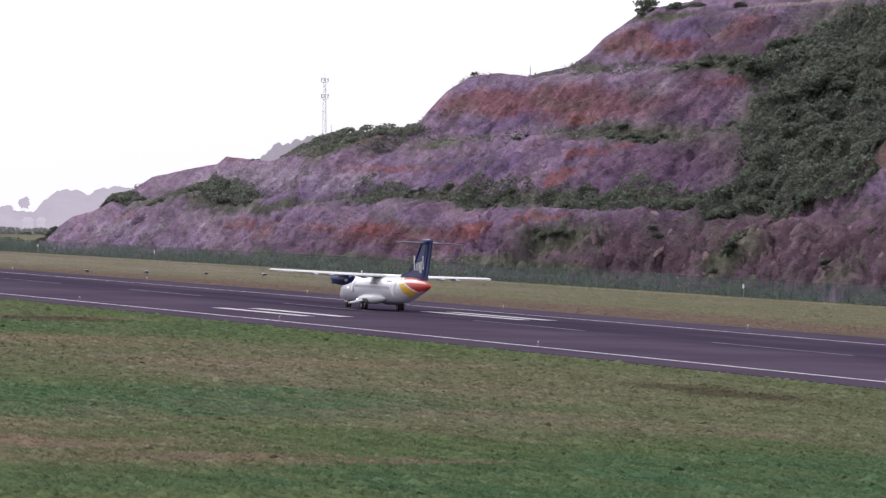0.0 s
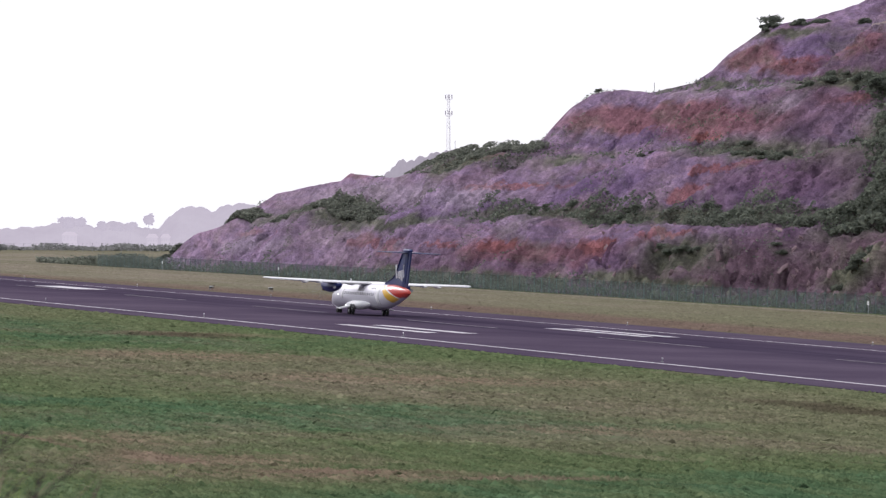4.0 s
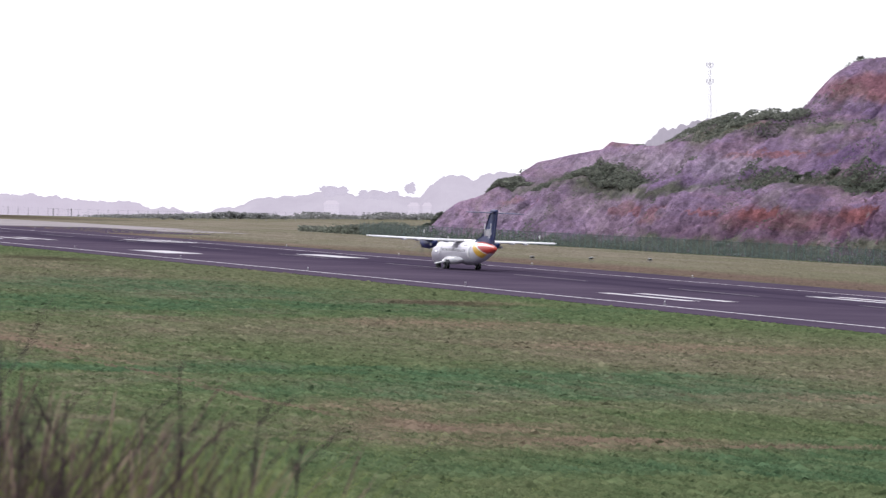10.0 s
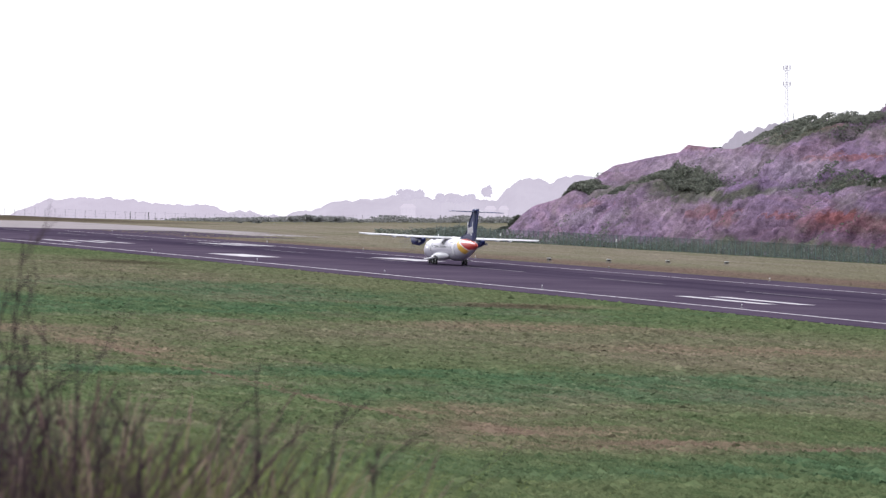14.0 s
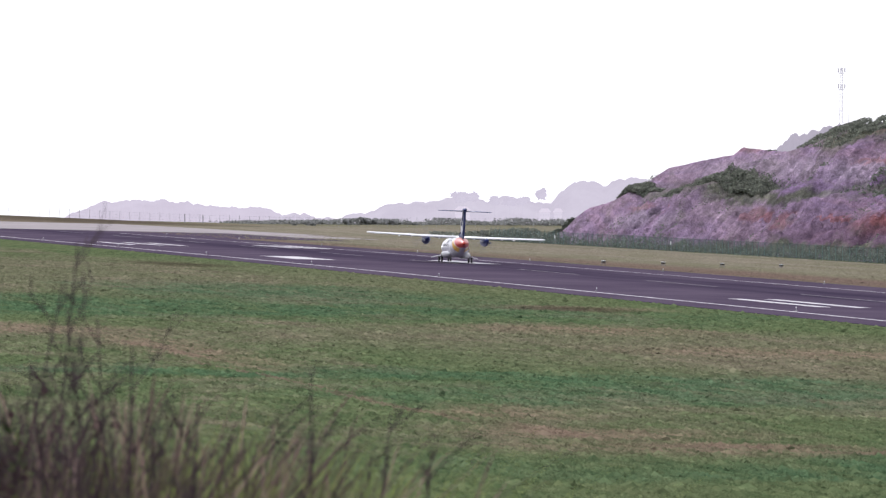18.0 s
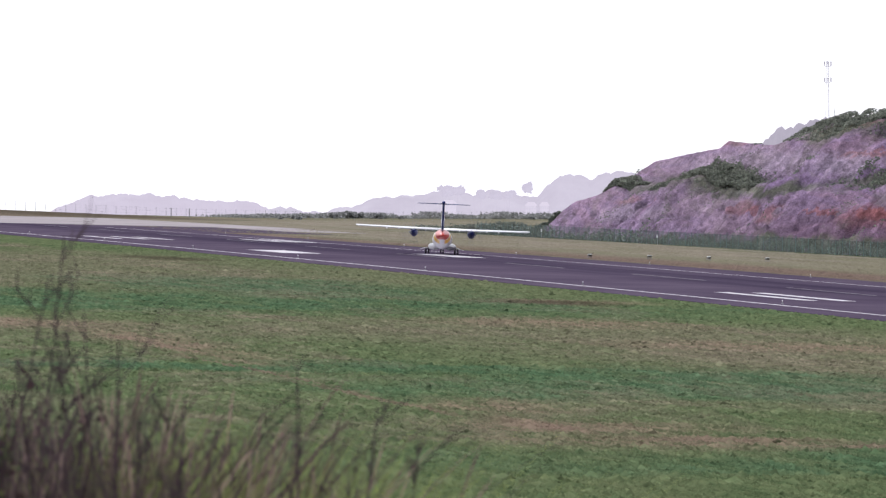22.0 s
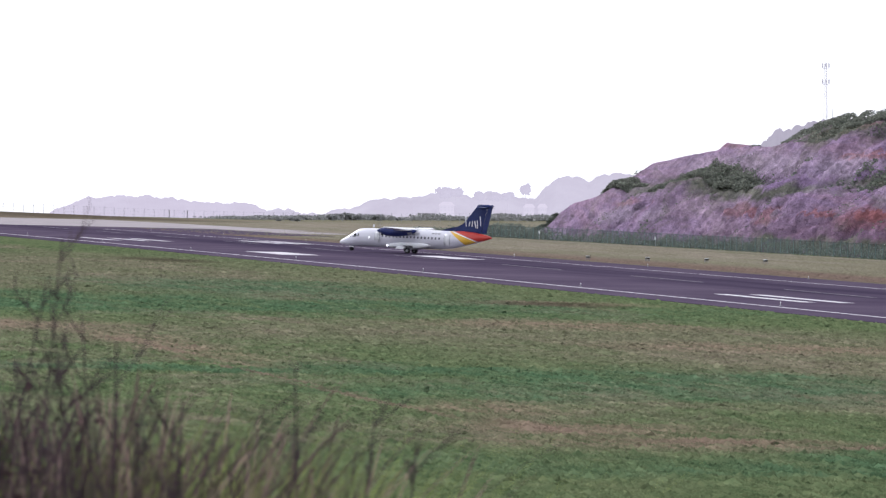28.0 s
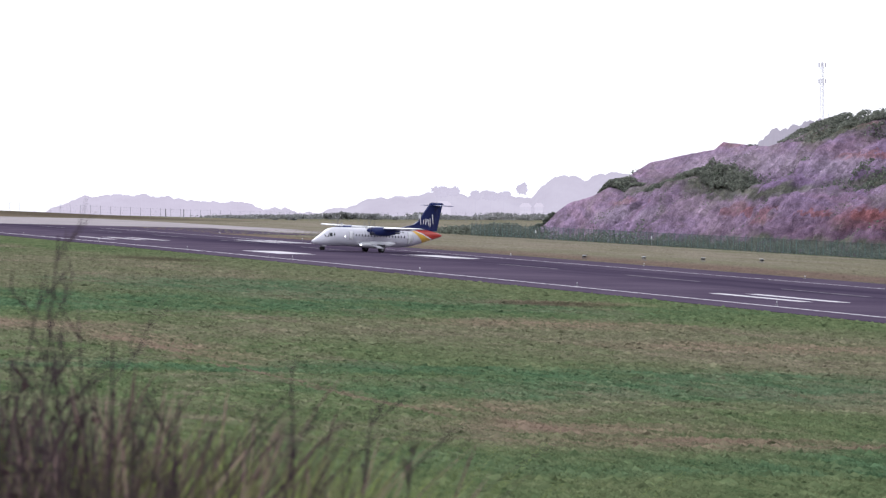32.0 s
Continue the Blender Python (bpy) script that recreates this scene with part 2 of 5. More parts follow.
def part(name, bm, material, parent, label="", smooth=False):
    """One mesh object under a thing or under a part; bm is a bmesh or a mesh."""
    if isinstance(bm, bmesh.types.BMesh):
        me = bpy.data.meshes.new(name)
        bmesh.ops.recalc_face_normals(bm, faces=bm.faces)
        if smooth:
            for f in bm.faces:
                f.smooth = True
        bm.to_mesh(me)
        bm.free()
    else:
        me = bm
    if material and not me.materials:
        me.materials.append(material)
    ob = new(name, me)
    ob.parent = parent
    return tagged(ob, label)


def thing(name, label, category, at=None, group="", kind=""):
    ob = new(name)
    if at is not None:
        ob.matrix_basis = at
    return tagged(ob, label, category, group, kind)


def box(bm, x0, x1, y0, y1, z0, z1, bevel=0.0):
    v = [bm.verts.new((x, y, z)) for x in (x0, x1) for y in (y0, y1) for z in (z0, z1)]
    fs = [bm.faces.new([v[i] for i in q]) for q in ((0, 1, 3, 2), (4, 6, 7, 5), (0, 4, 5, 1), (2, 3, 7, 6), (0, 2, 6, 4), (1, 5, 7, 3))]
    if bevel:
        es = {e for f in fs for e in f.edges}
        bmesh.ops.bevel(bm, geom=list(es), offset=bevel, segments=2, affect="EDGES")
    return bm


def rod(bm, a, b, r0, r1=None, seg=8):
    """A tapered round bar from a to b."""
    r1 = r0 if r1 is None else r1
    a, b = Vector(a), Vector(b)
    w = (b - a).normalized()
    u = w.orthogonal().normalized()
    v = w.cross(u)
    rings = []
    for c, r in ((a, r0), (b, r1)):
        rings.append([bm.verts.new(c + (u * math.cos(k * math.tau / seg) + v * math.sin(k * math.tau / seg)) * r) for k in range(seg)])
    for k in range(seg):
        bm.faces.new((rings[0][k], rings[0][(k + 1) % seg], rings[1][(k + 1) % seg], rings[1][k]))
    bm.faces.new(rings[0][::-1])
    bm.faces.new(rings[1])
    return bm


def loft(bm, rings, cap=True):
    """A skin through rings of equally many points."""
    vs = [[bm.verts.new(p) for p in ring] for ring in rings]
    for a, b in zip(vs, vs[1:]):
        for k in range(len(a)):
            bm.faces.new((a[k], a[(k + 1) % len(a)], b[(k + 1) % len(a)], b[k]))
    if cap:
        bm.faces.new(vs[0][::-1])
        bm.faces.new(vs[-1])
    return bm


def smooth_table(x, table):
    """A smooth value at x from a short table of (place, value), in rising order."""
    if x <= table[0][0]:
        return table[0][1]
    for (a, fa), (b, fb) in zip(table, table[1:]):
        if x <= b:
            k = (x - a) / (b - a)
            return fa + (fb - fa) * k * k * (3 - 2 * k)
    return table[-1][1]


# ---- the lie of the land ----
def field(x, y):
    """The height of the graded airfield, which falls away from the bank and climbs along the runway."""
    x, y = min(max(x, -60), 330), min(max(y, -200), 1500)
    return 0.01815 * y - 0.0000041 * y * y - 0.023 * (x - 149)


def ground_height(x, y):
    z = field(x, y)
    r = math.hypot(x, y)
    k = min(max((42 - r) / 27, 0), 1)
    z += (13.75 - z) * k * k * (3 - 2 * k)                       # the bank on which the eye stands
    far = min(max((y - 1120) / 90, 0), 1) * min(max((298 - x) / 62, 0), 1)
    z += 1.0 * far * far * (3 - 2 * far)                         # low bank past the runway's end
    drop = max(y - 1340, 0, x - 1500, -300 - x, -400 - y)
    return z - min(drop * 0.12, 26)


def axis(stops):
    out = []
    for a, b, step in stops:
        out += list(np.arange(a, b, step))
    return out + [stops[-1][1]]


def sheet(name, xs, ys, height, smooth=True):
    vs = [(x, y, height(x, y)) for y in ys for x in xs]
    w = len(xs)
    fs = [(j * w + i, j * w + i + 1, (j + 1) * w + i + 1, (j + 1) * w + i) for j in range(len(ys) - 1) for i in range(w - 1)]
    return mesh_from(name, vs, fs, smooth)


gx = axis([(-4000, -400, 400), (-400, -48, 40), (-48, 48, 3), (48, 330, 6), (330, 700, 30), (700, 4000, 300)])
gy = axis([(-4000, -400, 400), (-400, -48, 40), (-48, 48, 3), (48, 1600, 8), (1600, 2000, 40), (2000, 4800, 400)])
ground = new("ground", sheet("ground", gx, gy, ground_height))
ground.data.materials.append(GRASS)
tagged(ground, "patchy green and straw-brown mown airfield grass", "grass field", kind="structure")


def strip(name, x0, x1, y0, y1, lift, material, parent=None, step=8.0, skew=0.0):
    """A paved or painted strip laid on the field, with a slight thickness."""
    n = max(1, int((y1 - y0) / step))
    vs, fs = [], []
    for i in range(n + 1):
        y = y0 + (y1 - y0) * i / n
        for x, dz in ((x0, -0.25), (x0, 0), (x1, 0), (x1, -0.25)):
            vs.append((x + skew * (y - y0), y, field(x, y) + lift + (dz if material not in (PAINT, FADED) else dz * 0.02)))
    for i in range(n):
        for k in range(3):
            a = i * 4 + k
            fs.append((a, a + 1, a + 5, a + 4))
    ob = new(name, mesh_from(name, vs, fs))
    ob.data.materials.append(material)
    if parent:
        ob.parent = parent
    return ob


runway = tagged(strip("runway", 141.5, 198, -150, 908, 0.05, ASPHALT), "worn dark asphalt runway with rubber streaks", "runway", kind="structure")
apron = tagged(strip("turning_pad", 141.5, 243, 908, 1112, 0.045, CONCRETE), "pale concrete turning pad at the runway's end", "apron", kind="structure")
strip("pad_wing", 222, 238, 848, 908, 0.044, CONCRETE, apron)
strip("shoulder", 198, 222, 812, 908, 0.043, ASPHALT, runway)
strip("edge_line", 146.95, 147.5, -150, 1100, 0.068, PAINT, runway)
strip("edge_line", 188.05, 188.4, -150, 860, 0.068, PAINT, runway)
for y in range(-158, 860, 53):
    strip("centre_dash", 165.7 + 0.0152 * y, 166.2 + 0.0152 * y, y, y + 26, 0.064, FADED, runway, skew=0.0152)
for y0, y1, xs in ((403, 428, ((156.1, 157.6), (160.0, 161.5), (178.8, 180.2), (181.6, 183.0))),
                   (597.5, 618.5, ((155.6, 161.0),)), (590, 612, ((178.0, 182.3),)),
                   (699, 726, ((154.6, 156.0), (159.2, 160.6), (162.9, 164.3), (181.2, 182.6), (184.0, 185.4), (186.4, 187.6)))):
    for x0, x1 in xs:
        strip("touchdown_marking", x0, x1, y0, y1, 0.064, PAINT, runway)


# ---- the cut hillside behind the fence ----
# The ridge line: its height along the slope, skewed along the camera's sight lines.
CREST = [(400, 78), (560, 66), (607, 55.5), (625, 53.8), (643, 53), (648, 51.5), (653, 50), (661, 47.7), (668, 45), (676, 42.7), (695, 41.4), (715, 42.5), (720, 42),
         (725, 40.5), (730, 39.2), (737, 36.3), (742, 33.7), (747, 32.2), (770, 32), (781, 31.4), (794, 29.4), (813, 26.9), (838, 28.2), (843, 26.6), (859, 25.9),
         (878, 24.4), (885, 22.7), (893, 20.5), (904, 18.2), (918, 16.5), (925, 14.9), (931, 12), (980, 6)]
CREST_U, CREST_Z = [c[0] for c in CREST], [c[1] for c in CREST]


def crag(x, y):
    """Blocky relief of the broken rock: tilted slabs at two sizes over soft swells."""
    big = noise.voronoi((x * 0.25, y * 0.13 + x * 0.02, 0.4))
    cell = big[1][0]
    slab = noise.cell((cell.x * 7.3, cell.y * 7.3, 1.0)) - 0.5
    rift = min(big[0][1] - big[0][0], 0.35) / 0.35
    small = noise.voronoi((x * 0.72, y * 0.40, 2.4))
    chip = noise.cell((small[1][0].x * 5.1, small[1][0].y * 5.1, 3.0)) - 0.5
    return 1.5 * slab + 1.0 * (rift - 0.6) + 0.8 * chip + 0.5 * min(small[0][1] - small[0][0], 0.4)


def hill_height(x, y):
    base = field(275, y)
    d = x - 274
    wob = 1.9 * noise.noise((x * 0.03, y * 0.03, 3.1)) + 1.1 * noise.noise((x * 0.09, y * 0.09, 7.7))
    u = y - 2.3 * (d - 36)
    top = float(np.interp(u, CREST_U, CREST_Z))
    inside = min(max((top - (base + 0.65 * d)) / 6, 0), 1)
    t = (d + wob * 1.5 * inside) / 17.0
    k = math.floor(t)
    f = t - k
    step = min(f / 0.76, 1.0) * 0.94 + max(f - 0.76, 0) / 0.24 * 0.06
    riser = min(f / 0.08, 1.0) * min(max((0.80 - f) / 0.1, 0.15), 1.0)
    z = base + 11.2 * (k + step)
    gully = noise.ridged_multi_fractal((x * 0.03, y * 0.075 + x * 0.05, 0.5), 0.9, 2.1, 5, 1.0, 2.0)
    z += inside * ((0.9 - gully) * 1.9 + 0.7 * noise.fractal((x * 0.3, y * 0.3, 1.7), 1.0, 2.0, 5))
    if 0 < d < 90 and inside > 0:
        rough = 0.55 + 0.75 * min(max(noise.noise((x * 0.035, y * 0.02, 9.3)) + 0.35, 0), 1) + 0.9 * min(max((690 - y) / 60, 0), 1) * min(max((24 - d) / 10, 0), 1)
        rough *= 1 - 0.25 * min(max((y - 680) / 60, 0), 1)
        z += inside * riser * rough * 0.75 * crag(x, y)
    top += 0.30 * noise.fractal((x * 0.2, y * 0.2, 5.0), 1.0, 2.0, 3) - 0.3 * max(0, x - (279 + 1.61 * (top - 12)))
    return max(min(z, top), base - 3) if d > 0 else min(z, base - 0.6)


def sightwise(n, l, scale, turn=-23.0, dip=0.0):
    """Object coordinates turned to the camera's line of sight, then stretched along it."""
    tc, a, b = n.new("ShaderNodeTexCoord"), n.new("ShaderNodeMapping"), n.new("ShaderNodeMapping")
    a.inputs["Rotation"].default_value = (0, radians(dip), radians(-turn))
    b.inputs["Scale"].default_value = scale
    l.new(tc.outputs["Object"], a.inputs["Vector"])
    l.new(a.outputs["Vector"], b.inputs["Vector"])
    return b.outputs["Vector"]


def hill_rock():
    m, n, l, b = shader("cut_slope_rock", 0.95, 0, 0.0)
    v = coords(n, l)
    beds, lumps = sightwise(n, l, (0.5, 0.10, 1.7), dip=7), sightwise(n, l, (1.0, 0.28, 1.05))
    lay = noise_tex(n, l, beds, 0.09, 8, 0.64, 1.0)
    rock = ramp(n, l, lay, [(0.30, (0.176, 0.130, 0.215)), (0.42, (0.282, 0.186, 0.262)), (0.50, (0.230, 0.162, 0.258)), (0.60, (0.298, 0.210, 0.288)), (0.74, (0.335, 0.262, 0.320))])
    w, near = warped(n, l, 7, 0.12), warped(n, l, 4.5, 0.4)
    # where the beds change colour: brick red, rust, deep violet and ash
    red = spots(n, l, w, [((316, 712, 36.6), (9, 36, 2.6)), ((314, 676, 35.0), (8, 24, 3.4)), ((331, 700, 46.8), (6, 9, 2.6)), ((331, 686, 44.6), (6, 12, 1.2)), ((333, 660, 47.2), (6, 9, 2.8)), ((330, 677, 46.0), (5, 9, 1.0)), ((318, 642, 38.4), (5, 10, 1.2)),
                         ((316, 600, 36.5), (8, 7, 2.0)), ((300, 552, 29), (12, 6, 8)), ((279, 808, 15.3), (4, 4, 2.2)), ((281, 826, 16.8), (4, 9, 0.9)), ((283, 765, 15.6), (5, 8, 1.4)), ((282, 748, 14.4), (5, 6, 1.6)), ((283, 690, 13.8), (6, 26, 2.0)), ((283, 655, 13.4), (6, 24, 2.2)), ((303, 812, 28.4), (6, 14, 0.9)), ((303, 758, 30), (6, 16, 0.8))], 0.25)
    col = mix(n, l, mix(n, l, 0.85, (0, 0, 0), red), rock, mix(n, l, ramp(n, l, lay, [(0.35, 0.0), (0.65, 1.0)]), (0.188, 0.086, 0.104), (0.272, 0.130, 0.142)))
    rust = spots(n, l, near, [((284, 652, 14.2), (5, 15, 1.5)), ((285.5, 634, 16.6), (4, 9, 0.7)), ((284, 697, 14.3), (4, 8, 1.0)), ((299, 733, 24.8), (5, 17, 0.55)), ((299, 706, 24.6), (4, 5, 0.5)), ((300, 656, 22.4), (5, 4.5, 2.0)), ((301, 652, 27.0), (5, 10, 0.6)), ((303, 646, 27.6), (5, 5, 0.8)),
                              ((318.5, 639, 38.0), (5, 6, 0.9)), ((333, 682, 45.9), (5, 9, 0.5)), ((334, 672, 47.4), (5, 7, 0.6)), ((313, 676, 32.2), (4, 10, 0.7)), ((282, 757, 15.2), (3, 4, 0.7)), ((281, 722, 14.6), (4, 8, 0.5)), ((281, 806, 16.0), (3, 3, 1.0))], 0.12)
    col = mix(n, l, mix(n, l, 0.68, (0, 0, 0), rust), col, (0.300, 0.112, 0.104))
    violet = spots(n, l, w, [((298, 624, 24.5), (10, 24, 4.4)), ((287, 590, 15.8), (8, 10, 3.2)), ((281, 640, 11.8), (5, 14, 2.6)), ((336, 683, 48.0), (5, 13, 2.4)), ((312, 712, 33.2), (4, 17, 1.8)), ((298, 690, 24.5), (8, 20, 2.6)), ((280, 812, 14.2), (5, 12, 2.6)), ((290, 745, 20.6), (8, 30, 3.4))], 0.4)
    col = mix(n, l, mix(n, l, 0.7, (0, 0, 0), violet), col, (0.160, 0.106, 0.215))
    plum = spots(n, l, w, [((282, 690, 11.0), (10, 60, 3.4)), ((316, 655, 35), (10, 16, 4)), ((287, 560, 12), (14, 70, 7)), ((300, 620, 26), (14, 30, 6)), ((322, 650, 40), (20, 24, 9))], 0.5)
    col = mix(n, l, mix(n, l, 0.6, (0, 0, 0), plum), col, (0.128, 0.074, 0.104))
    # lower right cut toned a darker red-brown
    low_dark = spots(n, l, w, [((284, 545, 11), (14, 66, 8)), ((282, 600, 10), (10, 40, 5))], 0.5)
    col = mix(n, l, mix(n, l, 0.7, (0, 0, 0), low_dark), col, mix(n, l, lay, (0.075, 0.050, 0.062), (0.155, 0.100, 0.118)))
    # haze over the farther left end, painted in as a paler lilac
    pale = spots(n, l, w, [((290, 830, 20), (40, 90, 24))], 0.5)
    col = mix(n, l, mix(n, l, 0.3, (0, 0, 0), pale), col, (0.365, 0.275, 0.375))
    ash = spots(n, l, near, [((317, 662, 37.8), (6, 7, 2.2)), ((281, 822, 14.2), (4, 13, 1.8)), ((281, 800, 14.0), (4, 5, 1.8)), ((324, 690, 41.2), (5, 30, 0.6)), ((296, 790, 23.8), (6, 40, 2.6)), ((295, 740, 23.0), (6, 14, 2.2))], 0.4)
    col = mix(n, l, mix(n, l, 0.5, (0, 0, 0), ash), col, (0.345, 0.290, 0.350))
    moss = ramp(n, l, noise_tex(n, l, lumps, 0.14, 8, 0.72, 0.6), [(0.50, 0.0), (0.64, 0.9)])
    col = mix(n, l, mix(n, l, 0.6, (0, 0, 0), moss), col, (0.150, 0.138, 0.118))
    green = spots(n, l, w, [((339, 622, 47), (9, 26, 4)), ((292, 650, 19.4), (5, 60, 1.6)), ((293, 700, 19.6), (4, 40, 1.2)), ((308, 645, 30), (5, 34, 2.0)), ((308, 720, 29.5), (4, 14, 1.2)), ((325, 690, 42.2), (4, 50, 0.6)), ((326, 650, 41.6), (6, 22, 1.4)), ((318, 600, 36), (20, 26, 12)), ((300, 575, 24), (14, 22, 9)),
                            ((306, 765, 29), (8, 26, 2.2)), ((289, 806, 20), (5, 36, 2.2)), ((283, 623, 12.5), (5, 14, 4.0)), ((281, 564, 12), (5, 9, 4)), ((277, 690, 9.0), (2.5, 200, 1.4)), ((288, 770, 18.5), (4, 40, 1.2)), ((338, 700, 50.6), (4, 14, 0.9))], 0.4)
    col = mix(n, l, mix(n, l, 0.85, (0, 0, 0), green), col, mix(n, l, ramp(n, l, noise_tex(n, l, lumps, 0.5, 6, 0.7), [(0.35, 0.0), (0.65, 1.0)]), (0.080, 0.090, 0.066), (0.150, 0.160, 0.105)))
    # broken rock: slabs, chips, chinks darkened in the colour, and pale scree
    broad = noise_tex(n, l, lumps, 0.22, 8, 0.7, 0.5)
    col = mix(n, l, 0.4, col, ramp(n, l, broad, [(0.34, 0.15), (0.66, 0.85)]), "OVERLAY")
    cells = n.new("ShaderNodeTexVoronoi")
    cells.inputs["Scale"].default_value, cells.inputs["Detail"].default_value = 0.62, 3.0
    l.new(lumps, cells.inputs["Vector"])
    block = n.new("ShaderNodeRGBToBW")
    l.new(cells.outputs["Color"], block.inputs["Color"])
    rubble = ramp(n, l, noise_tex(n, l, v, 0.05, 5, 0.6), [(0.38, 0.25), (0.60, 0.85)])
    col = mix(n, l, rubble, col, mix(n, l, 0.8, col, ramp(n, l, block.outputs[0], [(0.2, 0.2), (0.8, 0.8)]), "OVERLAY"))
    chink = ramp(n, l, cells.outputs["Distance"], [(0.25, 0.58), (0.8, 0.2)])
    col = mix(n, l, mix(n, l, 0.6, (0, 0, 0), rubble), col, mix(n, l, 0.7, col, chink, "OVERLAY"))
    grain, pebble = noise_tex(n, l, lumps, 0.9, 8, 0.75, 0.3), noise_tex(n, l, lumps, 3.2, 5, 0.8)
    # lit and shaded flanks of small gullies, put into the colour
    rill_shade = noise_tex(n, l, coords(n, l, (0.10, 0.5, 0.14), (0, 0, -8)), 0.42, 9, 0.72, 0.6)
    col = mix(n, l, 0.42, col, ramp(n, l, grain, [(0.3, 0.1), (0.7, 0.9)]), "OVERLAY")
    col = mix(n, l, 0.30, col, ramp(n, l, rill_shade, [(0.34, 0.06), (0.5, 0.5), (0.66, 0.92)]), "OVERLAY")
    col = mix(n, l, 0.22, col, ramp(n, l, pebble, [(0.3, 0.1), (0.7, 0.9)]), "OVERLAY")
    scree = ramp(n, l, pebble, [(0.60, 0.0), (0.70, 1.0)])
    col = mix(n, l, mix(n, l, 0.22, (0, 0, 0), scree), col, (0.36, 0.30, 0.33))
    ledge = spots(n, l, warped(n, l, 1.0, 0.2), [((338, 650, 51.0), (5, 26, 0.28))], 0.3)
    col = mix(n, l, mix(n, l, 0.8, (0, 0, 0), ledge), col, (0.42, 0.35, 0.32))
    l.new(col, b.inputs["Base Color"])
    edges = ramp(n, l, cells.outputs["Distance"], [(0.1, 1.0), (0.9, 0.0)])
    bump(n, l, b, mix(n, l, 0.45, mix(n, l, 0.4, grain, pebble), edges), 1.0, 1.5)
    return m


hx = axis([(270, 352, 0.4), (352, 420, 6), (420, 700, 40)])
hy = axis([(300, 480, 4), (480, 935, 0.5), (935, 1000, 10)])
hill = new("hillside", sheet("hillside", hx, hy, hill_height))
hill.data.materials.append(hill_rock())
HILL_GRID, HILL_ROW = np.array([v.co.z for v in hill.data.vertices]).reshape(len(hy), len(hx)).tolist(), 45


def on_hill(x, y):
    """The hillside's height, read off its sheet."""
    if not (hx[0] <= x < 351 and 480 <= y < 934):
        return hill_height(x, y)
    i, j = int((x - 270) / 0.4), HILL_ROW + int((y - 480) / 0.5)
    a, b = (x - hx[i]) / 0.4, (y - hy[j]) / 0.5
    g, q = HILL_GRID[j], HILL_GRID[j + 1]
    return (g[i] * (1 - a) + g[i + 1] * a) * (1 - b) + (q[i] * (1 - a) + q[i + 1] * a) * b


tagged(hill, "terraced red and purple cut rock hillside with mossy benches", "hillside", kind="structure")


# fallen and jutting blocks on the lower cut
ROCK = worn("pale_rock", (0.29, 0.205, 0.225), 0.95, 0, 0.9, 0.45, 0.1, 0.06)


def block_mesh(seed):
    rng = random.Random(seed)
    b = bmesh.new()
    bmesh.ops.create_icosphere(b, subdivisions=1, radius=1.0)
    for v in b.verts:
        v.co *= rng.uniform(0.5, 1.15)
        v.co.x *= 0.6
        v.co.z *= 1.55
    me = bpy.data.meshes.new("rock")
    b.to_mesh(me)
    b.free()
    me.materials.append(ROCK)
    return me


rng = random.Random(8)
blocks = [block_mesh(50 + i) for i in range(6)]
for i in range(260):
    y = rng.uniform(505, 665)
    x = 275.5 + 13 * rng.random() ** 1.2
    ob = part("rock", blocks[rng.randrange(6)], None, hill)
    s = rng.uniform(0.28, 0.62) * (1.7 if rng.random() < 0.12 else 1.0)
    ob.matrix_basis = Matrix.Translation((x, y, on_hill(x, y) - 0.15)) @ pose(0, 0, 0, rng.uniform(-22, 22), rng.uniform(10, 45), rng.uniform(0, 360)) @ Matrix.Diagonal((s, s, s, 1))


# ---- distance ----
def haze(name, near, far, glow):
    """Far land as a plain backdrop: the bright haze is put into its colour and glow."""
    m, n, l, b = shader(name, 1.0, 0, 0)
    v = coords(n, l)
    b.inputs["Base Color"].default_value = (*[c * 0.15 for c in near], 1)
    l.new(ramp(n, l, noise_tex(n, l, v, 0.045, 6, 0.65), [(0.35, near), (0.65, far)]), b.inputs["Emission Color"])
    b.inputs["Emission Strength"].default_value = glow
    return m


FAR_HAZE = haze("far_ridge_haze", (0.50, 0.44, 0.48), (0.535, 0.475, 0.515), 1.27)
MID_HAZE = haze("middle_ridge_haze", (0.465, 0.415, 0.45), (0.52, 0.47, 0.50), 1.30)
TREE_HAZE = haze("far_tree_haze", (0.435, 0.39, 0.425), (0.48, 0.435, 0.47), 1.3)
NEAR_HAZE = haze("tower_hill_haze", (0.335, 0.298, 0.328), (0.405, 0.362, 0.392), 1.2)


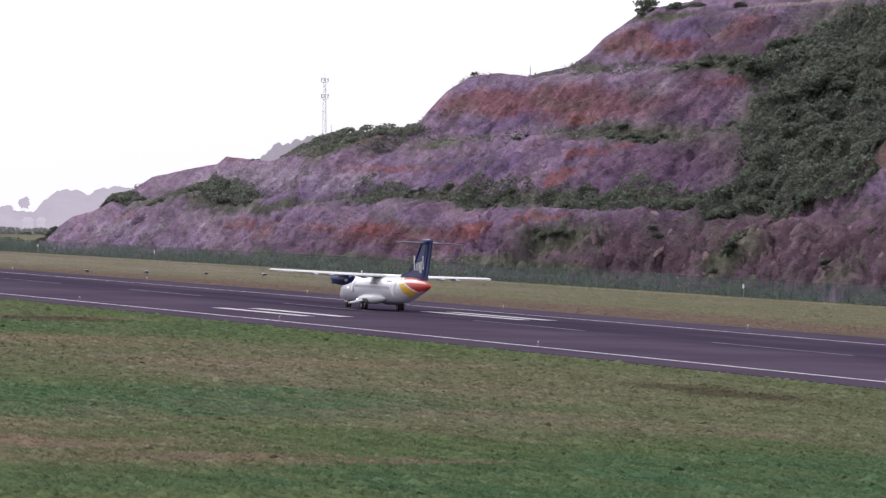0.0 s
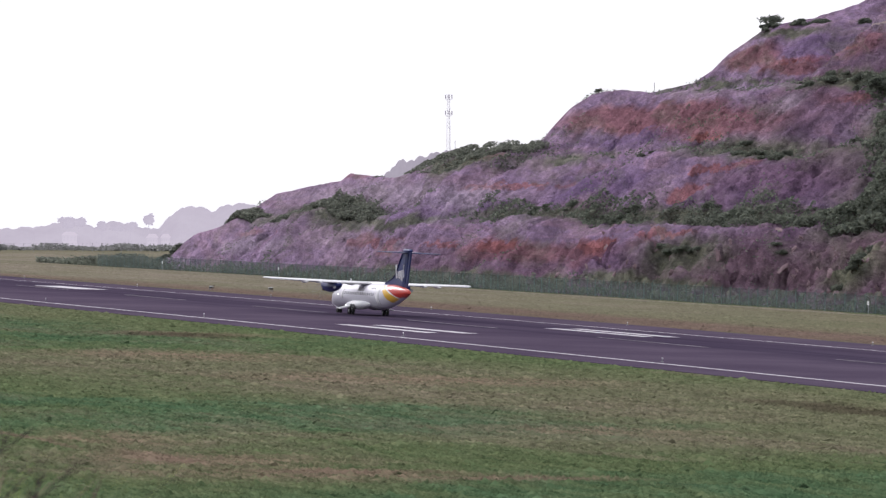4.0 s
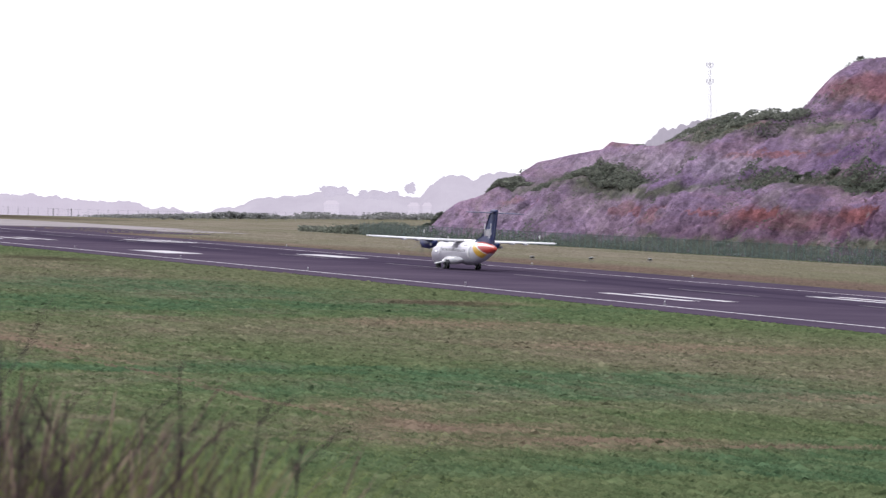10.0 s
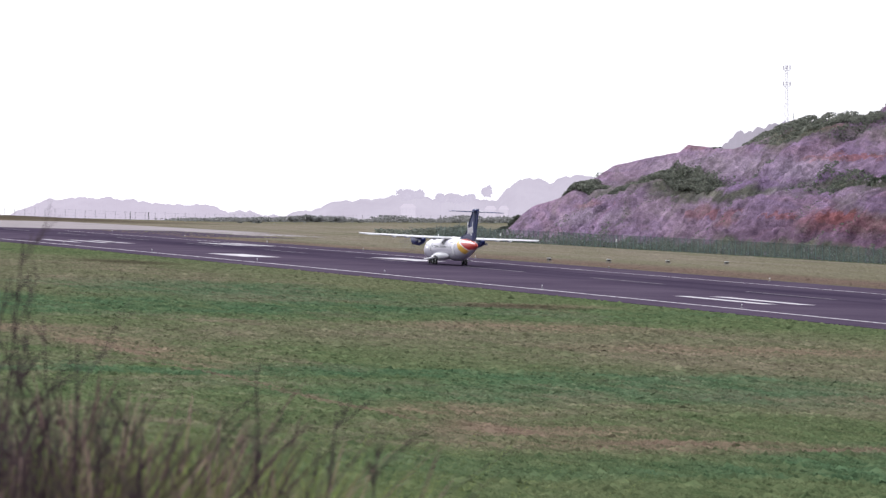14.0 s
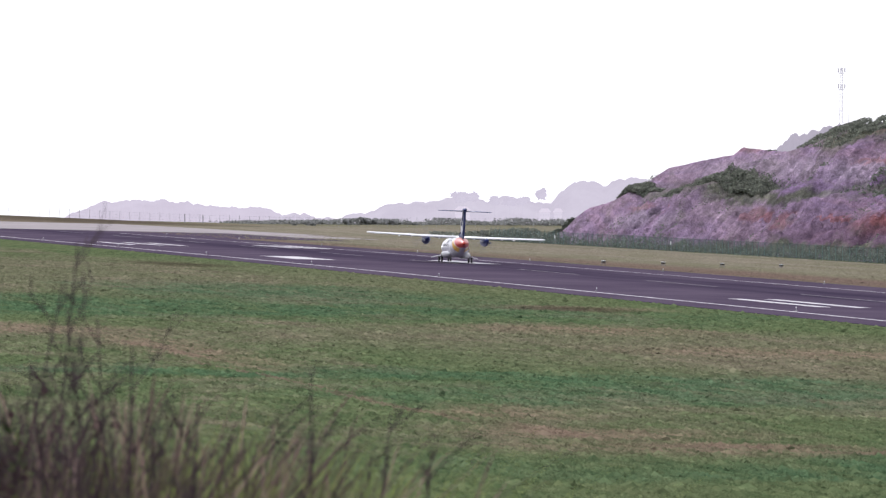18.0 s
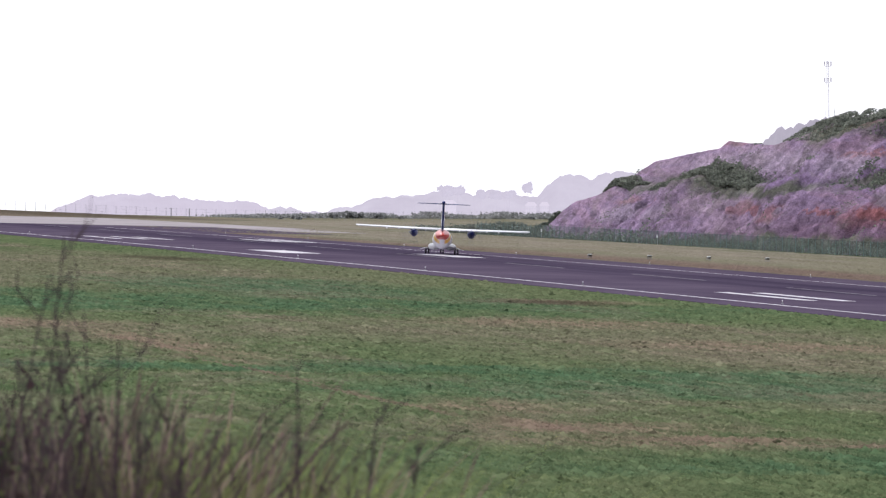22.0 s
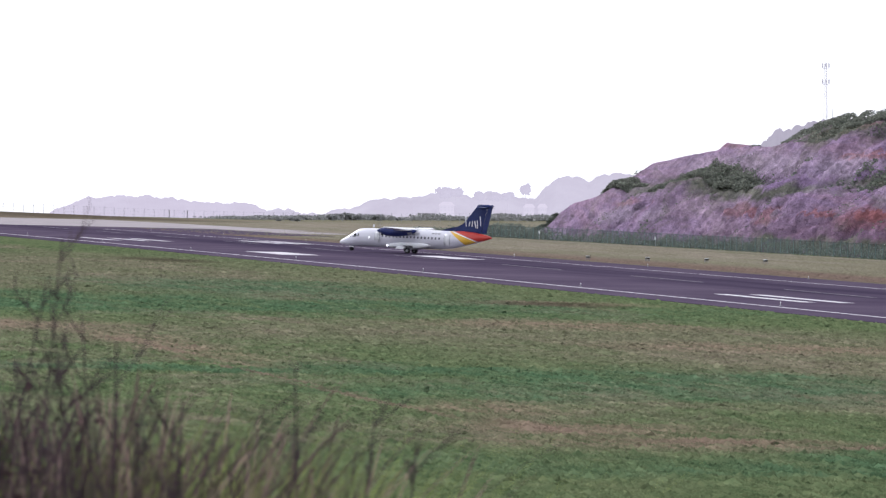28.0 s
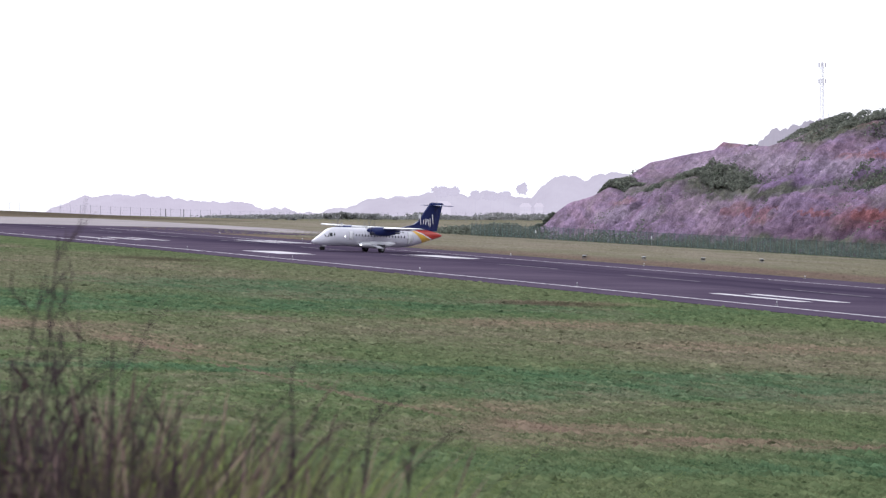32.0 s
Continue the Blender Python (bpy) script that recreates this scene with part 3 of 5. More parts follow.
def ridge(name, a, b, tops, depth, lumps, material, label, pace=0.07):
    """A far ridge from a to b (x, y), its skyline by a short table of (share of the way, height), lumpy with woods."""
    n, rows = 700, 7
    ax, ay, bx, by = *a, *b
    long = math.hypot(bx - ax, by - ay)
    nx, ny = (by - ay) / long, -(bx - ax) / long
    vs, fs = [], []
    for i in range(n + 1):
        k = i / n
        top = float(np.interp(k, [t[0] for t in tops], [t[1] for t in tops]))
        wood = abs(noise.fractal((k * long * pace, 0.3, ay * 0.01), 1.0, 2.1, 3)) * lumps
        for j in range(rows):
            f = j / (rows - 1)
            z = -30 + (top + wood + 30) * (math.sin(f * math.pi / 2) ** 0.8)
            off = depth * (f - 1) + 5 * noise.noise((k * long * 0.03, f * 4, 2.0))
            vs.append((ax + (bx - ax) * k - nx * -off, ay + (by - ay) * k - ny * -off, z))
    for i in range(n):
        for j in range(rows - 1):
            q = i * rows + j
            fs.append((q, q + rows, q + rows + 1, q + 1))
    ob = new(name, mesh_from(name, vs, fs, True))
    ob.data.materials.append(material)
    return tagged(ob, label, "distant hill", kind="structure")


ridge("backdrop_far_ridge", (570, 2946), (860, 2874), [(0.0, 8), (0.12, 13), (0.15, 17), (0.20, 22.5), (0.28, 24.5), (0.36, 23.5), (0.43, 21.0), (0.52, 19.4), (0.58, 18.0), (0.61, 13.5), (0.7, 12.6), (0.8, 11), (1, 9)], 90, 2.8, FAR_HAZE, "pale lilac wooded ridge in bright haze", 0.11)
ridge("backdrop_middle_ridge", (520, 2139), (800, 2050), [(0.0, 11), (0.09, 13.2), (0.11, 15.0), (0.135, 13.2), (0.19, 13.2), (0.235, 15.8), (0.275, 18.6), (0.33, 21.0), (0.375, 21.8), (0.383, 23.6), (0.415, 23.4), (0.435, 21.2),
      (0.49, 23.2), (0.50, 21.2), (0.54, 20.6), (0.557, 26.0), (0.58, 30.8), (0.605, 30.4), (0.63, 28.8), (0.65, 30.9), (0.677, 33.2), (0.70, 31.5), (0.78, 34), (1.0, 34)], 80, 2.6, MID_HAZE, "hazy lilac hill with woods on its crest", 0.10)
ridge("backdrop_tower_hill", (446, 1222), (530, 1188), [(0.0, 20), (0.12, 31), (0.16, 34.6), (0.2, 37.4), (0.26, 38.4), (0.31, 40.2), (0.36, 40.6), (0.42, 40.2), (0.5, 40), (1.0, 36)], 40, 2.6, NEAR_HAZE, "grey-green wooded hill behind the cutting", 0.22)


# ---- vegetation ----
def leaf_stuff(name, dark, light, gloss=0.2):
    m, n, l, b = shader(name, 0.85, 0, gloss)
    geo = n.new("ShaderNodeNewGeometry")
    tone = ramp(n, l, geo.outputs["Random Per Island"], [(0.0, dark), (0.7, light), (1.0, tuple(c * 1.35 for c in light))])
    blotch = noise_tex(n, l, coords(n, l), 0.7, 4)
    col = mix(n, l, 0.5, tone, ramp(n, l, blotch, [(0.3, 0.2), (0.7, 0.8)]), "OVERLAY")
    l.new(col, b.inputs["Base Color"])
    thin, both = n.new("ShaderNodeBsdfTranslucent"), n.new("ShaderNodeMixShader")
    both.inputs["Fac"].default_value = 0.6                       # light passes through the leaves
    l.new(col, thin.inputs["Color"])
    l.new(b.outputs[0], both.inputs[1])
    l.new(thin.outputs[0], both.inputs[2])
    l.new(both.outputs[0], n["Material Output"].inputs["Surface"])
    return m


# leaf colour lifted and cooled to hold some of the haze
LEAF = leaf_stuff("shrub_leaves", (0.115, 0.132, 0.112), (0.172, 0.192, 0.150))
# paler copy of the leaves for farther scrub; its haze is in the colour
HAZED_SCRUB = leaf_stuff("hazed_scrub_leaves", (0.140, 0.152, 0.132), (0.200, 0.215, 0.175))
# palest, greyest leaves: the far haze is put into their colour
HAZY_LEAF = leaf_stuff("far_hazed_leaves", (0.200, 0.206, 0.204), (0.262, 0.266, 0.260))


def leaf_cloud(rng, lobes, count, size):
    """Leaf clumps spread over the shells of uneven lobes; one island each."""
    vs, fs = [], []
    for i in range(count):
        c, r = lobes[rng.randrange(len(lobes))]
        d = Vector((rng.gauss(0, 1), rng.gauss(0, 1), rng.gauss(0, 1))).normalized()
        if d.z < -0.4:
            d.z *= -0.5
        p = Vector(c) + Vector((d.x * r[0], d.y * r[1], d.z * r[2])) * (0.55 + 0.45 * rng.random() ** 0.4) * (0.8 + 0.4 * noise.noise(d * 2.5 + Vector(c)))
        s = size * rng.uniform(0.5, 1.4)
        u = (d.orthogonal().normalized() * rng.uniform(-1, 1) + Vector((rng.gauss(0, 1), rng.gauss(0, 1), rng.gauss(0, 0.6)))).normalized()
        w = u.cross(d + Vector((rng.gauss(0, 0.5), rng.gauss(0, 0.5), rng.gauss(0, 0.5)))).normalized()
        q = len(vs)
        for a, e in ((-1, -0.15), (-0.25, -0.7), (0.6, -0.5), (1.1, 0.1), (0.4, 0.65), (-0.5, 0.55)):
            vs.append(p + u * a * s + w * e * s + d * 0.25 * s * abs(a))
        fs.append(tuple(range(q, q + 6)))
    return vs, fs


def shrub(seed, wide, high, leaves, leaf, material, name="shrub", stem=0.35):
    """A shrub or small tree: forked stems under a crown of leaf clumps."""
    rng = random.Random(seed)
    ob = thing(name, "dense dark green shrub growing on the rocky slope", "shrub", group="shrubs on the hillside")
    lobes = []
    for i in range(rng.randint(5, 8)):
        a, q = rng.uniform(0, math.tau), rng.random() ** 0.6
        r = wide * rng.uniform(0.30, 0.55)
        lobes.append(((math.cos(a) * q * wide * 0.62, math.sin(a) * q * wide * 0.62, high * rng.uniform(stem, 0.62)), (r, r, r * high / wide * 0.9)))
    b = bmesh.new()
    for c, r in lobes:
        rod(b, (0, 0, -0.5), (c[0] * 0.4, c[1] * 0.4, c[2] * 0.55), 0.05 * wide, 0.03 * wide, 6)
        rod(b, (c[0] * 0.4, c[1] * 0.4, c[2] * 0.55), c, 0.03 * wide, 0.012 * wide, 5)
    part("stem", b, BARK, ob)
    part("crown", mesh_from("crown", *leaf_cloud(rng, lobes, leaves, leaf)), material, ob)
    return ob


def scatter(models, spots_list, rng, height):
    used = set()
    for x, y, size in spots_list:
        k = rng.randrange(len(models))
        m = Matrix.Translation((x, y, height(x, y) - 0.25)) @ pose(0, 0, 0, 0, 0, rng.uniform(0, 360)) @ Matrix.Diagonal((size, size, size * rng.uniform(0.75, 1.1), 1))
        if k not in used:
            used.add(k)
            models[k].matrix_basis = m
        else:
            src = models[k]
            keep = src.matrix_basis.copy()
            src.matrix_basis = Matrix.Identity(4)
            copy_thing(src, m)
            src.matrix_basis = keep
    for k, ob in enumerate(models):
        if k not in used:
            for o in (*ob.children, ob):
                bpy.data.objects.remove(o)


rng = random.Random(11)
models = [shrub(20 + i, 1.0, 0.85, 2600, 0.062, LEAF, stem=0.10) for i in range(6)]
green = []


def band(count, x0, x1, y0, y1, low, high):
    for i in range(count):
        green.append((rng.uniform(x0, x1), rng.uniform(y0, y1), rng.uniform(low, high)))


THICKET_FROM = [(16, 560), (18, 546), (22, 549), (25, 556), (31, 562), (35, 566), (38, 575), (42, 584), (50, 606)]
THICKET_TO = [(16, 566), (18, 596), (22, 591), (25, 598), (28, 604), (31, 612), (35, 622), (38, 638), (42, 640), (46, 628), (50, 616)]


def in_thick(x, y, slack=0.0):
    """Whether the old slope's thick scrub covers this place."""
    z = on_hill(x, y) + 2.5 * noise.noise((x * 0.09, y * 0.07, 4.4))
    red = ((y - 612) / 6) ** 2 + ((z - 37) / 2) ** 2 < 1
    return not red and z < 51.5 and smooth_table(z, THICKET_FROM) - slack < y < smooth_table(z, THICKET_TO) + slack


count = 0
while count < 36:                                                # crowns that stand out of the old slope's thick scrub
    x, y = rng.uniform(289, 346), rng.uniform(540, 645)
    if in_thick(x, y, -3):
        green.append((x, y, rng.uniform(2.6, 4.6)))
        count += 1
band(14, 290.5, 295, 578, 640, 1.2, 2.2)                         # mounds along the lowest bench
band(14, 290.5, 294, 640, 712, 0.7, 1.5)
band(8, 290.5, 294, 660, 676, 1.0, 1.8)
band(20, 306.5, 310.5, 616, 662, 1.0, 2.0)                       # the second bench
band(8, 306, 309.5, 690, 716, 0.6, 1.1)
band(18, 323, 328, 636, 668, 0.9, 1.8)                           # the third bench
band(5, 323, 327, 668, 716, 0.4, 0.8)
band(6, 288, 292, 776, 820, 1.2, 2.2)                            # crowns of the thicket over the lowest cut
band(3, 285.5, 288, 836, 850, 0.9, 1.5)
band(9, 275, 281, 846, 872, 0.9, 1.6)                            # bushes where the cutting runs out
band(14, 273.5, 281, 856, 900, 1.3, 2.6)
band(18, 272.4, 275.6, 740, 845, 0.9, 1.8)                       # the hedge behind the fence
band(16, 272.4, 275.6, 500, 740, 0.8, 1.7)
band(9, 280, 285, 616, 634, 0.9, 1.9)                            # green runnels down the lowest cut
band(9, 279, 285, 556, 574, 0.9, 1.9)
band(4, 284, 287, 588, 594, 0.7, 1.2)
band(5, 280, 285, 520, 545, 0.8, 1.4)
band(8, 305.5, 309.5, 742, 778, 1.0, 1.8)                       # along the crests
band(3, 300, 301.5, 798, 803, 0.5, 0.9)
for i in range(14):
    k = rng.random()
    green.append((337.5 + 7 * k + rng.uniform(-1, 1), 708 - 40 * k, rng.uniform(0.9, 1.9)))
scatter(models, green, rng, on_hill)


def scrub(name, count, place, size, seed, label, height=None, material=None):
    """Low scrub that nobody could count, as leaf clumps set over the ground."""
    rng = random.Random(seed)
    vs, fs = [], []
    for i in range(count):
        x, y, high, *shell = place(rng)
        low = shell[0] if shell else 0.0                         # leaves keep to the upper shell of a canopy
        p = Vector((x, y, height(x, y) if height else on_hill(x, y) if x > 274 else field(x, y))) + Vector((0, 0, high * (low + (1 - low) * rng.random())))
        u = Vector((rng.gauss(0, 1), rng.gauss(0, 1), rng.gauss(0, 0.7))).normalized()
        w = u.cross(Vector((rng.gauss(0, 1), rng.gauss(0, 1), rng.gauss(0, 1)))).normalized()
        s, q = size * rng.uniform(0.5, 1.5), len(vs)
        for a, e in ((-1, 0), (-0.2, -0.6), (0.9, -0.2), (0.5, 0.6), (-0.4, 0.5)):
            vs.append(p + u * a * s + w * e * s)
        fs.append(tuple(range(q, q + 5)))
    ob = new(name, mesh_from(name, vs, fs))
    ob.data.materials.append(material or LEAF)
    return tagged(ob, label, "scrub", kind="stuff")


def patchy(y, seed, keep):
    return noise.noise((y * 0.09, seed, 0.2)) > keep


def at_foot(rng):
    while True:
        y = rng.uniform(440, 915)
        if patchy(y, 1.3, -0.4):
            return 271 + 4.5 * rng.random(), y, 0.8 + 1.8 * max(0, noise.noise((y * 0.15, 4.0, 0)) + 0.25)


def on_bench(rng):
    while True:
        k, y = rng.random(), rng.uniform(570, 850)
        x = 290 + 4 * rng.random() if k < 0.5 else 306 + 4.5 * rng.random() if k < 0.75 else 322.5 + 5 * rng.random()
        if patchy(y + x * 3, 7.7 if k < 0.5 else 9.1, -0.1 if y < 700 else 0.15):
            return x, y, 0.6


def on_slope(rng):
    while True:
        x, y = rng.uniform(275, 345), rng.uniform(500, 860)
        if noise.fractal((x * 0.05, y * 0.05, 6.0), 1.0, 2.0, 3) > 0.28:
            return x, y, 0.35


scrub("scrub", 16000, at_foot, 0.22, 31, "dusky green scrub along the foot of the slope")
scrub("scrub", 9000, on_bench, 0.2, 32, "low green scrub along the rock benches")


def canopy(x, y, rise, seed):
    """How high a lumpy canopy of scrub stands here."""
    r = noise.voronoi((x * 0.28, y * 0.20, seed))[0][0]
    return rise * math.sqrt(max(0.03, 1 - (r / 0.78) ** 2))


def in_thicket(rng):
    while True:
        x, y = rng.uniform(289, 346), rng.uniform(538, 648)
        if in_thick(x, y):
            return x, y, canopy(x, y, 2.4, 1.2), 0.75


def over_cut(rng):
    """Three soft domes of scrub above the lowest cut."""
    while True:
        y = rng.uniform(764, 852)
        rise = 2.9 * math.exp(-((y - 808) / 13) ** 2) + 2.5 * math.exp(-((y - 782) / 8) ** 2) + 1.7 * math.exp(-((y - 841) / 6) ** 2)
        x = 287.8 + 4.5 * rng.random() - max(0, y - 815) * 0.06
        if rise > 0.45:
            return x, y, rise * (0.5 + 0.5 * canopy(x, y, 1.0, 5.2)), 0.35


def on_crest(rng):
    while True:
        y = rng.uniform(738, 792)
        x = 300.5 + 9 * rng.random() ** 0.7
        if on_hill(x, y) > 27.5 and noise.noise((y * 0.09, x * 0.15, 8)) > -0.2 - 0.3 * (x > 304):
            return x, y, canopy(x, y, 1.6 if x > 304 else 0.5, 6.2), 0.5


def on_low_bench(rng):
    while True:
        y = 578 + 150 * rng.random() ** 1.7
        x = rng.uniform(289.5, 295.5)
        if noise.noise((y * 0.13, 5.5, 0)) > (-0.5 if y < 640 else 0.0):
            return x, y, canopy(x, y, 1.9 if y < 640 else 0.9, 7.2), 0.5


scrub("scrub", 60000, in_thicket, 0.26, 34, "thick dark green scrub over the old slope")
scrub("scrub", 16000, over_cut, 0.22, 38, "soft green thicket over the lowest cut", None, HAZED_SCRUB)
scrub("scrub", 10000, on_crest, 0.2, 39, "low green scrub on the hill's crest", None, HAZED_SCRUB)
scrub("scrub", 16000, on_low_bench, 0.22, 40, "green mounds of scrub along the lowest bench")
scrub("scrub", 9000, on_slope, 0.17, 33, "thin weeds scattered over the rocky slope")
tree = tagged(shrub(77, 3.1, 2.6, 620, 0.2, LEAF, "small_tree", 0.5), "low spreading tree on the hill's crest", "tree", "trees on the crest")
tree.matrix_basis = pose(339, 709, on_hill(339, 709) - 0.3)
tree = tagged(shrub(78, 0.8, 1.1, 160, 0.12, LEAF, "small_tree", 0.6), "tiny wind-bent tree on the hill's crest", "tree", "trees on the crest")
tree.matrix_basis = pose(325, 752, on_hill(325, 752) - 0.2)

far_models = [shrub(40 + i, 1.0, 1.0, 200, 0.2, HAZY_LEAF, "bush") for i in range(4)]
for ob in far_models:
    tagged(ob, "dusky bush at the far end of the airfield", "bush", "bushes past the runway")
bushes = []
for x, y, s in ((353, 1281, 2.6), (356, 1283, 3.0), (362, 1281, 2.0), (351, 1290, 1.8), (331, 1255, 1.4), (326, 1256, 1.0), (420, 1360, 2.2), (428, 1352, 1.6)):
    bushes.append((x, y, s))
for i in range(70):
    k = rng.random()
    bushes.append((335 + 150 * k + rng.uniform(-3, 3), 1300 - 90 * k + rng.uniform(-20, 20), rng.uniform(0.7, 1.7)))
scatter(far_models, bushes, rng, ground_height)


def far_hedge(rng):
    k = rng.random()
    x, y = 322 + 210 * k + rng.gauss(0, 2), 1318 - 150 * k + rng.gauss(0, 5)
    return x, y, (0.9 + 2.2 * max(0, 0.3 + noise.noise((x * 0.12, 1.1, 0)))) * (0.5 + 0.5 * min(k * 3, 1))


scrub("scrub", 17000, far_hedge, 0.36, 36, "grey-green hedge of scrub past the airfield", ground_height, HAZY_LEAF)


def end_hedge(rng):
    y = rng.uniform(852, 1010)
    return 272.6 + 5 * rng.random() + max(0, y - 935) * 0.4, y, (1.0 + 2.2 * max(0, 0.25 + noise.noise((y * 0.07, 2.1, 0)))) * smooth_table(y, [(850, 1.0), (872, 1.9), (890, 1.4), (905, 0.8), (960, 0.15)])


scrub("scrub", 14000, end_hedge, 0.34, 37, "dusky green hedge behind the end of the fence", ground_height, HAZED_SCRUB)


def far_tree(x, y, z, wide, high, seed):
    rng = random.Random(seed)
    ob = tagged(thing("far_tree", "hazy lilac tree standing on the far crest", "tree", pose(x, y, z), "far trees"))
    lobes = [((rng.uniform(-0.4, 0.4) * wide, rng.uniform(-0.4, 0.4) * wide, high * rng.uniform(-0.25, 0.5)), (wide * 0.6, wide * 0.6, high * 0.42)) for i in range(6)]
    # trunk and crown carry the haze as a glowing colour
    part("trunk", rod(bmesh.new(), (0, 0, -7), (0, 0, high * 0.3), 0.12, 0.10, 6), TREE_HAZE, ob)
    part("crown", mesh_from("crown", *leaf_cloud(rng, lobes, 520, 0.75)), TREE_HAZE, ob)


for x, y, z, w, h, s in ((662, 2077, 24.2, 2.6, 4.2, 1), (641, 2085, 21.6, 2.4, 3.6, 2), (648, 2083, 21.0, 3.4, 3.2, 3), (654, 2081, 21.2, 4.0, 3.6, 4), (625, 2090, 22.6, 5.0, 4.6, 5), (630, 2088, 22.4, 4.6, 4.8, 6), (548, 2112, 11.5, 2.0, 4.6, 7), (553, 2110, 11.5, 1.8, 5.0, 8)):
    far_tree(x, y, z, w, h, s)


def far_house(x, y, z, wide, deep, high, turn, seed):
    ob = thing("house", "pale hazy house on the far hillside", "house", pose(x, y, z, 0, 0, turn), "far houses")
    part("wall", box(bmesh.new(), -wide / 2, wide / 2, -deep / 2, deep / 2, -6, high), HAZE_WALL, ob)
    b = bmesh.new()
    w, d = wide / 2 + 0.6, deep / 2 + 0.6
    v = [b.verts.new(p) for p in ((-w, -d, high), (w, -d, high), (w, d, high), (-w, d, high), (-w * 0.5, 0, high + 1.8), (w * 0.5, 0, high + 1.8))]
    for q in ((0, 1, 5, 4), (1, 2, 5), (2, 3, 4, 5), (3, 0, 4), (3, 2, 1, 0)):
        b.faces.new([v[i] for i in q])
    part("roof", b, HAZE_ROOF, ob)
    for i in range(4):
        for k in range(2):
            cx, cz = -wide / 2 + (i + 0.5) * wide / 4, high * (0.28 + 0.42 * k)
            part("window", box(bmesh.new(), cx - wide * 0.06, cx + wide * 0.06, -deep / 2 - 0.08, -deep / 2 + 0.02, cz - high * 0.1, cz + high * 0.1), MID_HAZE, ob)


# house colours glow faintly apart from the ridge, with the haze put in
HAZE_WALL, HAZE_ROOF = haze("far_wall_haze", (0.505, 0.455, 0.485), (0.54, 0.485, 0.515), 1.3), haze("far_roof_haze", (0.505, 0.452, 0.48), (0.53, 0.47, 0.50), 1.3)
far_house(659, 2062, 11.5, 5, 6, 5.0, -18, 1)
far_house(665, 2060, 12.5, 4, 5, 4.0, -18, 2)
far_house(622, 2076, 14.5, 7, 6, 3.0, -16, 3)
far_house(612, 2076, 9.0, 22, 10, 2.5, -16, 4)

# ---- the mast on the hill behind ----
# the mast's colour glows to stand for the haze before it
MAST_HAZE = haze("mast_haze", (0.40, 0.37, 0.39), (0.47, 0.44, 0.46), 0.95)
mast = thing("radio_mast", "slender lattice radio mast in haze on the hilltop", "radio mast", pose(494, 1256, 36))
feet = [(0.75 * math.cos(a), 0.75 * math.sin(a)) for a in (0.4, 0.4 + math.tau / 3, 0.4 + 2 * math.tau / 3)]
for fx, fy in feet:
    part("leg", rod(bmesh.new(), (fx, fy, 0), (fx * 0.55, fy * 0.55, 23), 0.06, 0.045, 6), MAST_HAZE, mast)
for i in range(15):
    z0, z1 = i * 1.52, (i + 1) * 1.52
    for k in range(3):
        (ax, ay), (bx, by) = feet[k], feet[(k + 1) % 3]
        s0, s1 = 1 - 0.45 * z0 / 23, 1 - 0.45 * z1 / 23
        part("brace", rod(bmesh.new(), (ax * s0, ay * s0, z0), (bx * s1, by * s1, z1), 0.025, 0.025, 4), MAST_HAZE, mast)
for z in (17.4, 22.2):
    part("platform", rod(bmesh.new(), (0, 0, z - 0.9), (0, 0, z - 0.78), 0.9, 0.9, 12), MAST_HAZE, mast)
    for k in range(6):
        a = k * math.tau / 6
        part("antenna_panel", box(bmesh.new(), 1.1 * math.cos(a) - 0.1, 1.1 * math.cos(a) + 0.1, 1.1 * math.sin(a) - 0.08, 1.1 * math.sin(a) + 0.08, z - 0.6, z + 0.7, 0.04), MAST_HAZE, mast)
part("lightning_rod", rod(bmesh.new(), (0, 0, 22), (0, 0, 24.4), 0.04, 0.02, 5), MAST_HAZE, mast)
for x, y, h in ((323, 723, 2.4), (472, 1195, 5.6)):
    pole = thing("pole", "thin dark pole standing on the crest", "pole", pose(x, y, (on_hill(x, y) if x < 400 else 38.5) - 0.3), "poles on the crest")
    part("shaft", rod(bmesh.new(), (0, 0, -2), (0, 0, h), 0.07 if x < 400 else 0.14, 0.05, 6), GREY_STEEL, pole)


# ---- the boundary fence ----
def wire_net():
    m, n, l, b = shader("green_fence_net", 0.7, 0.1, 0.2)
    b.inputs["Base Color"].default_value = (0.090, 0.132, 0.128, 1)
    sep = n.new("ShaderNodeBsdfTransparent")
    pick, t = n.new("ShaderNodeMixShader"), noise_tex(n, l, coords(n, l, (1, 1, 0.4)), 1.1, 5)
    l.new(ramp(n, l, t, [(0.3, 0.16), (0.7, 0.38)]), pick.inputs["Fac"])
    l.new(sep.outputs[0], pick.inputs[1])
    l.new(b.outputs[0], pick.inputs[2])
    l.new(pick.outputs[0], n["Material Output"].inputs["Surface"])
    return m


